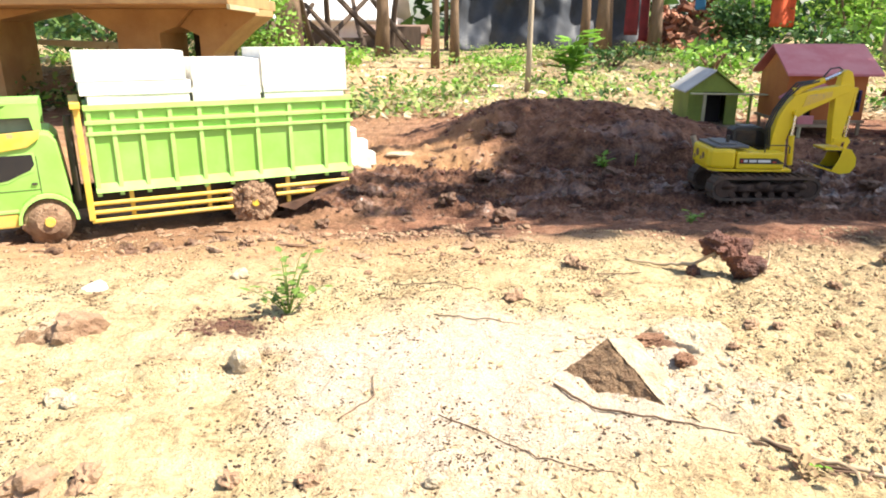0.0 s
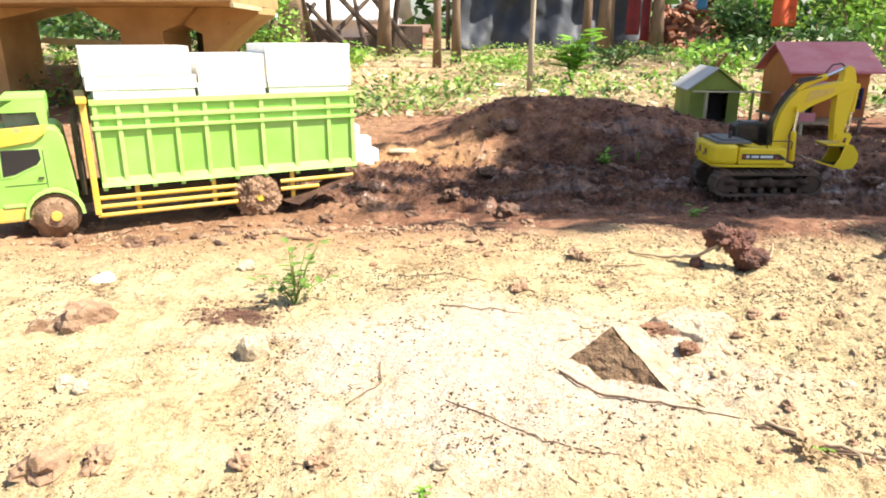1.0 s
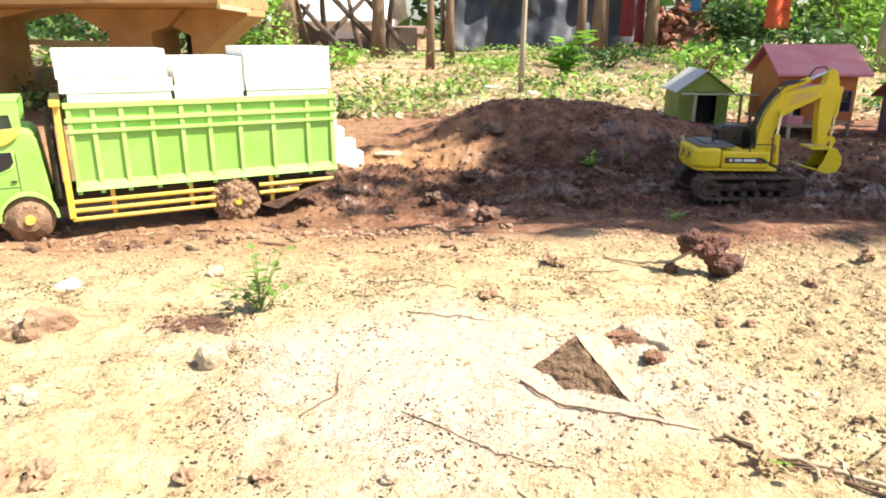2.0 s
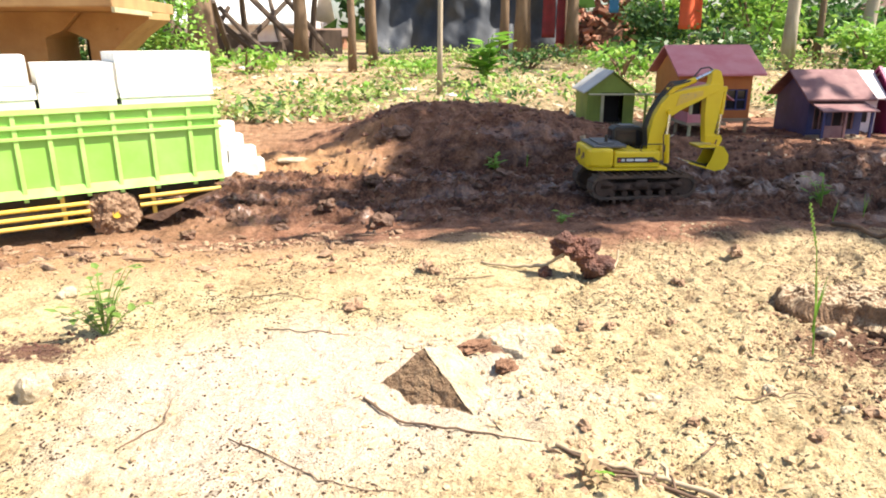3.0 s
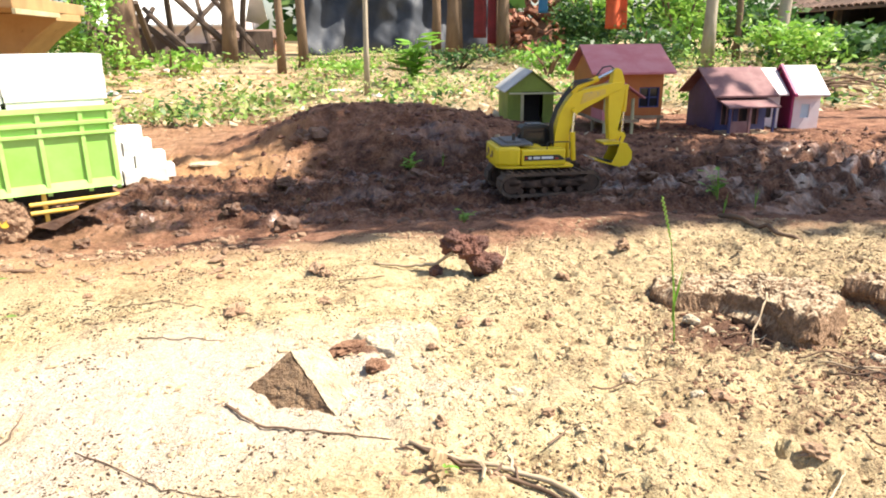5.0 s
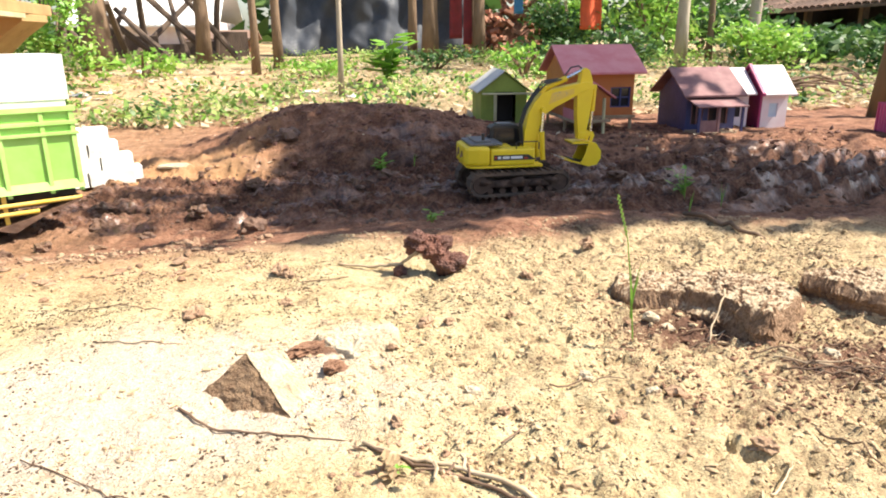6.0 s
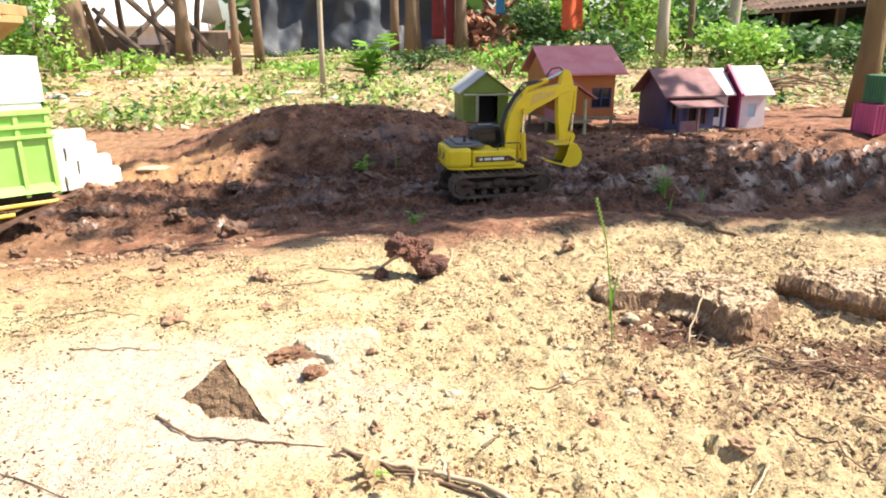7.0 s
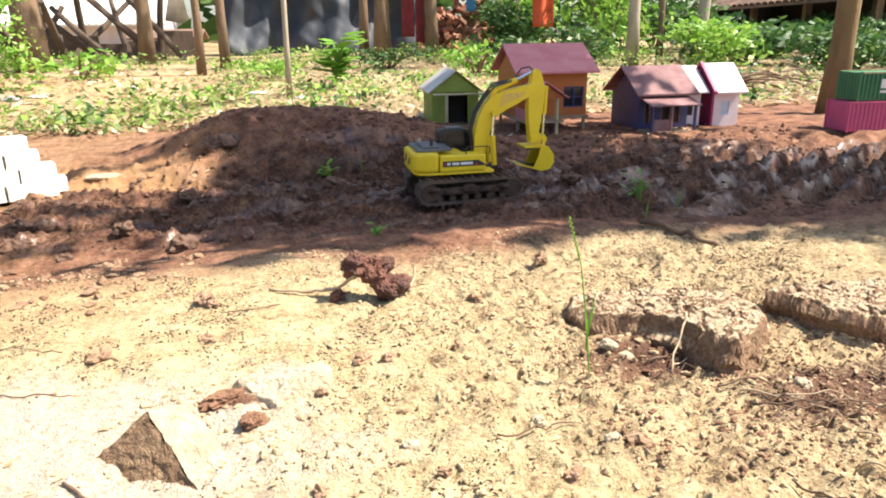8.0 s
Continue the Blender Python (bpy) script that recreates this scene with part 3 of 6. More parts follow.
# ---- truck ----
def build_wheel(name, parent, x, y, z, r, w, seed, muddy):
    """A muddy tyre with a hub; its axle lies along y."""
    bm = cylinder((x, y, z), (x, y + w, z), r, sides=28)
    bmesh.ops.bevel(bm, geom=[e for e in bm.edges if len(e.link_faces) == 2 and any(len(f.verts) > 4 for f in e.link_faces)], offset=r * 0.16, segments=3, affect="EDGES")
    wheel = part(name, bm, DRY_MUD, parent, "wheel caked with brown mud", flat=False)
    rim = cylinder((x, y - 0.004, z), (x, y + 0.004, z), r * 0.52, r * 0.5, sides=20)
    part("rim", rim, DRY_MUD, wheel)
    hub = cylinder((x, y - 0.010, z), (x, y, z), r * 0.2, r * 0.24, sides=14)
    part("hub", hub, YELLOW, wheel, "yellow wheel hub")
    lump = rough_lump(r * muddy, w * (0.80 if muddy > 1 else 0.60), r * muddy, seed, 5, 0.30, False)
    for v in lump.verts:
        v.co += Vector((x, y + w * 0.55, z))
    part("mud_cake", lump, DRY_MUD, wheel, "dried mud caked on the wheel")
    return wheel


def build_truck():
    t = thing("truck", pose(-0.83, 1.755, -0.055, 0, 0, 32.5), "green model cargo truck with yellow trim, loaded with white blocks", "toy truck")
    L, W = 0.642, 0.235
    body = part("cargo_box", box(0.0, L, 0.008, W - 0.008, 0.108, 0.120), GREEN, t, "green cargo box with ribbed sides")
    part("side_panel", box(0, L, 0.0, 0.008, 0.116, 0.305, 0.001), GREEN, body)
    part("side_panel", box(0, L, W - 0.008, W, 0.116, 0.305, 0.001), GREEN, body)
    part("front_panel", box(0, 0.008, 0.009, W - 0.009, 0.121, 0.304, 0.001), GREEN, body)
    part("tailgate", box(L - 0.008, L, 0.009, W - 0.009, 0.121, 0.304, 0.001), GREEN, body)
    ribs = (0.006, 0.055, 0.116, 0.182, 0.250, 0.315, 0.389, 0.474, 0.567, 0.634)
    for s in ribs:
        part("rib", prism([(-0.007, 0.100), (0.0, 0.100), (0.0, 0.306), (-0.006, 0.306), (-0.007, 0.13)], "x", s - 0.005, s + 0.005, 0.0008), GREEN_TRIM, body)
        part("rib", box(s - 0.005, s + 0.005, W, W + 0.008, 0.100, 0.306), GREEN_TRIM, body)
    for z, h in ((0.300, 0.013), (0.268, 0.009), (0.243, 0.008)):
        part("side_rail", box(-0.004, L + 0.004, -0.009, 0.0, z, z + h, 0.001), GREEN_TRIM, body, "light green rail along the box")
    lip = prism([(-0.011, 0.109), (0.0, 0.109), (0.0, 0.130), (-0.003, 0.130)], "x", 0, L)
    part("bottom_lip", lip, GREEN_TRIM, body, "pale green lip under the panels")
    for y in (-0.011, W + 0.002):
        part("front_post", box(-0.024, -0.010, y, y + 0.012, 0.045, 0.318, 0.0015), YELLOW, t, "yellow upright post ahead of the box")
    part("head_bar", box(-0.030, -0.008, -0.020, W + 0.02, 0.306, 0.319, 0.0015), YELLOW, t, "yellow bar across the head of the box")
    for y in (0.055, 0.165):
        part("chassis_beam", box(-0.205, 0.63, y, y + 0.018, 0.062, 0.100), CHASSIS, t)
    part("cross_member", box(0.05, 0.60, 0.03, 0.20, 0.100, 0.1075), CHASSIS, t)
    for z, s1 in ((0.083, 0.31), (0.062, 0.31), (0.041, 0.31)):
        part("guard_rail", cylinder((-0.018, -0.004, z), (s1, -0.004, z), 0.0052), YELLOW, t, "yellow side guard rail splashed with mud")
    for z in (0.083, 0.062):
        part("guard_rail", cylinder((0.425, -0.004, z), (0.63 if z > 0.08 else 0.53, -0.004, z), 0.0052), YELLOW, t, "yellow side guard rail splashed with mud")
    for s in (0.075, 0.255, 0.46):
        part("rail_bracket", box(s - 0.005, s + 0.005, 0.002, 0.010, 0.036, 0.112), YELLOW, t)
    part("bent_flap", prism([(0.43, 0.03), (0.50, 0.045), (0.60, 0.075), (0.63, 0.085), (0.62, 0.075), (0.53, 0.045), (0.47, 0.015)], "y", -0.012, 0.05), MUD, t, "muddy dark flap bent towards the ground")
    build_wheel("front_wheel", t, -0.105, -0.004, 0.052, 0.052, 0.035, 3, 0.97)
    build_wheel("front_wheel", t, -0.105, W - 0.035, 0.052, 0.050, 0.035, 4, 0.86)
    build_wheel("rear_wheel", t, 0.366, -0.012, 0.050, 0.050, 0.05, 8, 1.16)
    build_wheel("rear_wheel", t, 0.366, W - 0.04, 0.050, 0.050, 0.05, 6, 1.0)
    build_wheel("rear_wheel", t, 0.455, W - 0.04, 0.050, 0.050, 0.05, 9, 0.9)
    # cab
    side = [(-0.215, 0.075), (-0.224, 0.145), (-0.212, 0.205), (-0.198, 0.252), (-0.118, 0.258), (-0.080, 0.252), (-0.066, 0.236), (-0.058, 0.16),
            (-0.053, 0.105), (-0.053, 0.082), (-0.060, 0.098), (-0.078, 0.112), (-0.105, 0.117), (-0.132, 0.112), (-0.152, 0.095), (-0.158, 0.072)]
    cab = part("cab", prism(side, "y", 0.004, W - 0.004, 0.004), GREEN, t, "green driver's cab with a yellow sun visor", flat=True)
    win = [(-0.196, 0.150), (-0.193, 0.209), (-0.119, 0.209), (-0.117, 0.186), (-0.126, 0.174), (-0.150, 0.164), (-0.172, 0.154)]
    part("side_window", prism(win, "y", 0.0015, 0.006), GLASS, cab, "dark side window")
    part("side_window", prism(win, "y", W - 0.006, W - 0.0015), GLASS, cab)
    part("windscreen", prism([(-0.222, 0.155), (-0.207, 0.215), (-0.203, 0.215), (-0.218, 0.155)], "y", 0.02, W - 0.02), GLASS, cab)
    part("sun_visor", prism([(-0.232, 0.222), (-0.205, 0.256), (-0.096, 0.262), (-0.100, 0.244), (-0.125, 0.226), (-0.20, 0.216)], "y", -0.003, 0.0045, 0.001), YELLOW, cab, "yellow strip over the window")
    part("front_visor", prism([(-0.236, 0.224), (-0.205, 0.262), (-0.198, 0.262), (-0.226, 0.220)], "y", 0.005, W - 0.004, 0.001), YELLOW, cab)
    for y in (0.010, W - 0.018):
        part("roof_frame", prism([(-0.205, 0.256), (-0.203, 0.284), (-0.186, 0.290), (-0.112, 0.290), (-0.108, 0.262), (-0.092, 0.258), (-0.090, 0.316), (-0.150, 0.318), (-0.178, 0.302), (-0.214, 0.294), (-0.214, 0.258)], "y", y, y + 0.008), GREEN, cab, "green open roof spoiler frame")
    part("roof_plate", box(-0.180, -0.092, 0.010, W - 0.010, 0.3165, 0.322, 0.001), GREEN, cab)
    part("roof_box", box(-0.18, -0.10, 0.03, W - 0.03, 0.255, 0.288, 0.004), GREY, cab)
    part("door_seam", box(-0.1125, -0.1110, 0.0030, 0.0045, 0.115, 0.205), CHASSIS, cab)
    part("door_seam", box(-0.195, -0.1125, 0.0030, 0.0045, 0.128, 0.1292), CHASSIS, cab)
    arch = [(-0.105 + 0.062 * math.cos(a), 0.052 + 0.066 * math.sin(a)) for a in [math.pi * k / 12 for k in range(13)]]
    arch += [(-0.105 + 0.055 * math.cos(a), 0.052 + 0.057 * math.sin(a)) for a in [math.pi * (12 - k) / 12 for k in range(13)]]
    part("fender", prism(arch, "y", -0.008, 0.012), GREEN_TRIM, cab, "pale wheel arch splashed with mud")
    part("bumper", box(-0.232, -0.165, 0.0, W, 0.045, 0.078, 0.004), YELLOW, cab, "yellow bumper with dried mud")
    part("headlight", box(-0.228, -0.219, 0.015, 0.05, 0.10, 0.118, 0.002), STEEL, cab)
    part("headlight", box(-0.228, -0.219, W - 0.05, W - 0.015, 0.10, 0.118, 0.002), STEEL, cab)
    part("door_handle", box(-0.128, -0.117, 0.0005, 0.0040, 0.140, 0.1445), CHASSIS, cab)
    part("window_frame", prism([(-0.200, 0.146), (-0.197, 0.2125), (-0.115, 0.2125), (-0.113, 0.185), (-0.123, 0.170), (-0.150, 0.160), (-0.174, 0.148)], "y", 0.0026, 0.0050), GREEN_TRIM, cab, "pale window surround")
    part("mirror_arm", tube([(-0.200, 0.002, 0.200), (-0.212, -0.014, 0.205), (-0.212, -0.016, 0.190)], [0.0018] * 3, 6), BLACK, cab)
    part("mirror", box(-0.216, -0.209, -0.022, -0.012, 0.160, 0.190, 0.002), BLACK, cab)
    part("side_step", box(-0.205, -0.162, -0.002, 0.02, 0.079, 0.086, 0.001), GREEN_TRIM, cab)
    part("exhaust", cylinder((-0.038, 0.03, 0.09), (-0.038, 0.03, 0.29), 0.008), CHASSIS, t)
    part("air_filter", box(-0.048, -0.030, 0.06, 0.19, 0.10, 0.27, 0.003), CHASSIS, t)


build_truck()


def slab_block(name, m, sx, sy, sz, label, group, layers=1):
    """White blocks with slightly dented edges."""
    bm = bmesh.new()
    bmesh.ops.create_cube(bm, size=1)
    bmesh.ops.subdivide_edges(bm, edges=list(bm.edges), cuts=3, use_grid_fill=True)
    off = Vector((m.translation.x * 31, m.translation.y * 17, m.translation.z * 23))
    for v in bm.verts:
        v.co = Vector((v.co.x * sx, v.co.y * sy, (v.co.z + 0.5) * sz))
        v.co += Vector((noise.noise(v.co * 25 + off), noise.noise(v.co * 25 + off + Vector((5, 1, 2))), 0)) * 0.0025
    me = bpy.data.meshes.new(name)
    bm.to_mesh(me)
    bm.free()
    me.materials.append(FOAM)
    ob = new(name, me)
    ob.matrix_world = m
    return tagged(ob, label, "block", group)


def build_load():
    t = pose(-0.83, 1.755, -0.055, 0, 0, 32.5)
    lab = "white foam block stacked on the green truck"
    g = "white blocks on the truck"
    for x, y, z, sx, sy, sz, tilt in (
            (0.122, 0.118, 0.1205, 0.215, 0.20, 0.105, 0), (0.325, 0.118, 0.1205, 0.165, 0.20, 0.105, 0), (0.525, 0.118, 0.1205, 0.205, 0.20, 0.105, 0),
            (0.122, 0.118, 0.2265, 0.225, 0.205, 0.105, 0), (0.325, 0.118, 0.2265, 0.165, 0.205, 0.098, 0), (0.525, 0.118, 0.2265, 0.215, 0.205, 0.100, 0),
            (0.118, 0.118, 0.3325, 0.245, 0.21, 0.030, 0), (0.110, 0.118, 0.3640, 0.238, 0.21, 0.066, 0.0),
            (0.328, 0.118, 0.3255, 0.172, 0.20, 0.018, 0), (0.330, 0.118, 0.3445, 0.168, 0.20, 0.066, 0.0),
            (0.528, 0.118, 0.3275, 0.225, 0.21, 0.012, 0), (0.527, 0.118, 0.3405, 0.226, 0.21, 0.094, 0.0)):
        slab_block("foam_block", t @ pose(x, y, z, 0, tilt, 0), sx, sy, sz, lab, g)


build_load()


def build_stack():
    """Stepped white blocks on the ground behind the truck."""
    g = "white blocks on the ground"
    base = rest(-0.45, 2.70) - 0.004
    for k in range(4):
        for j in range(5):
            for row in range(2):
                x = -0.385 - 0.034 * k - 0.0675 * j + 0.003 * ((j * 5 + k + row) % 3)
                y = 2.70 + 0.072 * row + 0.010 * (k % 2) - 0.035 * j
                slab_block("white_brick", pose(x, y, base + 0.0445 * k, 0, 0, 26 + 4 * ((j * 7 + k * 3 + row) % 3 - 1)), 0.071, 0.070, 0.044, "white block in a stepped stack on the sand", g)


build_stack()


# ---- excavator ----
def build_excavator():
    e = thing("excavator", pose(0.890, 2.350, -0.053, 0, 0, 4), "yellow model excavator with mud-caked tracks, standing in the muddy rut", "toy excavator")
    HALF, R = 0.158, 0.036
    for side in (-1, 1):
        yc = side * 0.080
        prof = []
        for k in range(13):
            a = math.pi / 2 + math.pi * k / 12
            prof.append((-HALF + R + R * math.cos(a), 0.040 + R * math.sin(a)))
        for k in range(13):
            a = -math.pi / 2 + math.pi * k / 12
            prof.append((HALF - R + R * math.cos(a), 0.040 + R * math.sin(a)))
        inner = [(x * 0.955, 0.040 + (z - 0.040) * 0.76) for x, z in prof]
        bm = bmesh.new()
        loops = []
        for y in (yc - 0.026, yc + 0.026):
            loops.append(([bm.verts.new((x, y, z)) for x, z in prof], [bm.verts.new((x, y, z)) for x, z in inner]))
        n = len(prof)
        for k in range(n):
            j = (k + 1) % n
            (o0, i0), (o1, i1) = loops
            bm.faces.new((o0[k], o0[j], o1[j], o1[k]))
            bm.faces.new((i0[k], i1[k], i1[j], i0[j]))
            bm.faces.new((o0[k], i0[k], i0[j], o0[j]))
            bm.faces.new((o1[k], o1[j], i1[j], i1[k]))
        bmesh.ops.recalc_face_normals(bm, faces=bm.faces)
        track = part("track", bm, RUBBER, e, "crawler track caked with wet brown mud")
        for k in range(34):
            u = k / 34.0
            straight = 2 * (HALF - R)
            total = 2 * straight + 2 * math.pi * R
            d = u * total
            if d < straight:
                x, z, a = -HALF + R + d, 0.040 + R, 0.0
            elif d < straight + math.pi * R:
                a = -(d - straight) / R
                x, z = HALF - R + R * math.sin(-a), 0.040 + R * math.cos(a)
            elif d < 2 * straight + math.pi * R:
                x, z, a = HALF - R - (d - straight - math.pi * R), 0.040 - R, math.pi
            else:
                a = -(d - 2 * straight) / R
                x, z = -HALF + R + R * math.sin(-a), 0.040 + R * math.cos(a)
            shoe = box(-0.0036, 0.0036, yc - 0.028, yc + 0.028, -0.001, 0.005)
            turn = Matrix.Translation((x, 0, z)) @ Matrix.Rotation(-a, 4, "Y").inverted()
            bmesh.ops.transform(shoe, matrix=turn, verts=shoe.verts)
            part("track_shoe", shoe, SHADED_TRACK_MUD if k % 3 else RUBBER, track)
        for x in (-HALF + R, HALF - R):
            part("drive_wheel", cylinder((x, yc - 0.024, 0.040), (x, yc + 0.024, 0.040), R * 0.72, sides=18), SHADED_TRACK_MUD, track)
        for k in range(6):
            x = -0.095 + 0.038 * k
            part("roller", cylinder((x, yc - 0.023, 0.022), (x, yc + 0.023, 0.022), 0.0095, sides=12), SHADED_TRACK_MUD, track)
        part("track_frame", box(-0.115, 0.115, yc - 0.018, yc + 0.018, 0.030, 0.052, 0.004), SHADED_TRACK_MUD, track)
        for k in range(5):
            lump = rough_lump(0.022, 0.02, 0.012, 30 + k + side * 7, 2, 0.5, False)
            for v in lump.verts:
                v.co += Vector((-0.11 + 0.052 * k, yc - 0.012, 0.048 - 0.008 * (k % 2)))
            part("mud_lump", lump, SHADED_TRACK_MUD, track, flat=False)
    part("undercarriage", box(-0.07, 0.07, -0.06, 0.06, 0.035, 0.068, 0.006), CHASSIS, e)
    part("slew_ring", cylinder((0, 0, 0.068), (0, 0, 0.0865), 0.055, sides=28), CHASSIS, e)
    turn_m = Matrix.Rotation(radians(-2), 4, "Z") @ Matrix.Translation((-0.038, 0, -0.006))

    def place(bm):
        bmesh.ops.transform(bm, matrix=turn_m, verts=bm.verts)
        return bm
    plan = [(-0.118, -0.060), (-0.108, -0.080), (-0.08, -0.088), (0.110, -0.088), (0.115, -0.082), (0.115, -0.032), (0.07, -0.030), (0.07, 0.030), (0.130, 0.032), (0.130, 0.088), (-0.08, 0.088), (-0.108, 0.080), (-0.118, 0.060)]
    house = part("upper_body", place(prism(plan, "z", 0.0930, 0.1005, 0.002)), DIGGER, e, "yellow revolving upper body")
    rear = [(-0.126, -0.062), (-0.116, -0.082), (-0.084, -0.091), (-0.05, -0.091), (-0.05, 0.091), (-0.084, 0.091), (-0.116, 0.082), (-0.126, 0.062)]
    part("counterweight", place(prism(rear, "z", 0.1010, 0.158, 0.010)), DIGGER, house, "rounded yellow counterweight with dirty marks", flat=True)
    part("side_box", place(box(-0.0485, 0.088, -0.091, -0.034, 0.1010, 0.150, 0.006)), DIGGER, house)
    part("side_box", place(box(-0.0485, 0.020, 0.034, 0.091, 0.1010, 0.150, 0.006)), DIGGER, house)
    part("engine_deck", place(box(-0.0485, 0.030, -0.0325, 0.0325, 0.1010, 0.150, 0.002)), DIGGER, house)
    part("engine_hood", place(box(-0.108, -0.008, -0.072, 0.078, 0.1585, 0.166, 0.003)), GREY, house, "dark grey engine hood")
    part("hood_step", place(box(-0.090, -0.040, -0.055, 0.055, 0.1665, 0.172, 0.002)), GREY, house)
    part("exhaust_pipe", place(cylinder((-0.062, -0.040, 0.163), (-0.062, -0.040, 0.192), 0.005)), BLACK, house)
    part("air_intake", place(cylinder((-0.02, 0.05, 0.150), (-0.02, 0.05, 0.176), 0.007)), BLACK, house)
    stripe = [(-0.040, 0.117), (-0.040, 0.133), (0.066, 0.133), (0.090, 0.117)]
    band = part("side_band", place(prism(stripe, "y", -0.0925, -0.0913)), BLACK, house, "black band with pale lettering bars")
    for k, (a, b) in enumerate(((-0.028, -0.018), (-0.013, 0.008), (0.012, 0.048))):
        part("lettering_bar", place(box(a, b, -0.0937, -0.0929, 0.1215, 0.1290)), WHITE_MARK, band)
    part("lettering_bar", place(box(-0.037, -0.031, -0.0937, -0.0929, 0.1215, 0.1290)), RED_MARK, band)
    part("lettering_bar", place(box(0.054, 0.064, -0.0937, -0.0929, 0.1205, 0.1245)), RED_MARK, band)
    for k, (y, z, r) in enumerate(((-0.035, 0.126, 0.010), (-0.015, 0.116, 0.006), (0.018, 0.128, 0.012), (0.04, 0.114, 0.006))):
        spot = cylinder((-0.1255, y, z + 0.006), (-0.1275, y, z + 0.006), r, sides=9)
        part("mud_spot", place(spot), DRY_MUD, house)
    for y in (-0.086, 0.086):
        part("hand_rail", place(tube([(0.03, y, 0.147), (0.03, y, 0.166), (0.035, y, 0.170), (0.095, y, 0.170), (0.10, y, 0.166), (0.10, y, 0.147)], [0.0018] * 6, 6)), BLACK, house)
    def seat(bm):
        bmesh.ops.transform(bm, matrix=turn_m @ Matrix.Translation((-0.044, 0, -0.002)), verts=bm.verts)
        return bm
    prof = [(0.024, 0.110), (0.024, 0.200), (0.034, 0.208), (0.108, 0.208), (0.124, 0.196), (0.134, 0.150), (0.134, 0.110)]
    cab = part("cab", seat(prism(prof, "y", 0.036, 0.092, 0.002)), BLACK, house, "black framed driver's cab with glass")
    part("side_window", seat(prism([(0.032, 0.150), (0.034, 0.198), (0.104, 0.198), (0.116, 0.190), (0.124, 0.150)], "y", 0.0335, 0.0355)), GLASS, cab)
    part("side_window", seat(prism([(0.032, 0.150), (0.034, 0.198), (0.104, 0.198), (0.116, 0.190), (0.124, 0.150)], "y", 0.0925, 0.0945)), GLASS, cab)
    part("roof_hatch", seat(box(0.045, 0.095, 0.045, 0.083, 0.2085, 0.213, 0.002)), GREY, cab)
    part("rear_window", seat(box(0.0215, 0.0235, 0.042, 0.086, 0.155, 0.198)), GLASS, cab)
    # boom, stick and bucket, in line with the slewing centre
    def reach(bm):
        bmesh.ops.transform(bm, matrix=Matrix.Rotation(radians(-2), 4, "Z"), verts=bm.verts)
        return bm
    boom = [(0.030, 0.100), (0.037, 0.185), (0.047, 0.237), (0.066, 0.274), (0.089, 0.300), (0.123, 0.311), (0.177, 0.322), (0.222, 0.330), (0.240, 0.331), (0.246, 0.321), (0.240, 0.309),
            (0.214, 0.299), (0.179, 0.279), (0.131, 0.256), (0.101, 0.236), (0.086, 0.201), (0.072, 0.150), (0.066, 0.100)]
    arm = part("boom", reach(prism(boom, "y", -0.019, 0.019, 0.002)), DIGGER, e, "bent yellow boom")
    for s in (-1, 1):
        a, b, c = Vector((0.094, 0.028 * s, 0.098)), Vector((0.088, 0.028 * s, 0.185)), Vector((0.092, 0.028 * s, 0.250))
        ram = part("boom_ram", reach(cylinder(a, b, 0.0080)), DIGGER, arm)
        part("ram_rod", reach(cylinder(b, c, 0.0045)), STEEL, ram, "bright ram rod")
        part("pivot_pin", reach(cylinder((0.092, 0.0195 * s, 0.250), (0.092, 0.034 * s, 0.250), 0.008)), DIGGER, arm)
        part("boom_plate", reach(prism([(0.110, 0.266), (0.190, 0.297), (0.190, 0.312), (0.120, 0.300)], "y", 0.0192 * s, 0.0205 * s)), YELLOW, arm)
    ram = part("arm_ram", reach(cylinder((0.098, 0, 0.312), (0.170, 0, 0.342), 0.0090)), DIGGER, arm)
    part("ram_rod", reach(cylinder((0.170, 0, 0.342), (0.222, 0, 0.366), 0.0052)), STEEL, ram, "bright ram rod")
    part("ram_bracket", reach(box(0.086, 0.106, -0.011, 0.011, 0.290, 0.320, 0.003)), DIGGER, arm)
    for k in range(3):
        y = -0.014 + 0.014 * k
        hose = [(0.034, y, 0.140), (0.028, y, 0.205), (0.042, y, 0.252), (0.066, y, 0.292), (0.100, y, 0.326 + 0.004 * k), (0.15, y, 0.340)]
        part("hose", reach(tube(hose, [0.0026] * 6, 6)), BLACK, arm, "black hydraulic hose")
    part("hose", reach(tube([(0.165, 0.0, 0.350), (0.185, 0.004, 0.374), (0.21, 0.006, 0.378), (0.226, 0.004, 0.366)], [0.0024] * 4, 6)), BLACK, arm)
    stick = [(0.214, 0.366), (0.226, 0.373), (0.240, 0.366), (0.250, 0.335), (0.253, 0.300), (0.246, 0.230), (0.234, 0.156), (0.212, 0.156), (0.204, 0.230), (0.202, 0.303), (0.212, 0.337)]
    st = part("stick", reach(prism(stick, "y", -0.016, 0.016, 0.002)), DIGGER, e, "upright yellow dipper stick")
    bram = part("bucket_ram", reach(cylinder((0.262, 0, 0.315), (0.259, 0, 0.240), 0.0075)), DIGGER, st)
    part("ram_rod", reach(cylinder((0.259, 0, 0.240), (0.256, 0, 0.172), 0.0045)), STEEL, bram)
    part("ram_bracket", reach(box(0.246, 0.268, -0.009, 0.009, 0.306, 0.322, 0.002)), DIGGER, st)
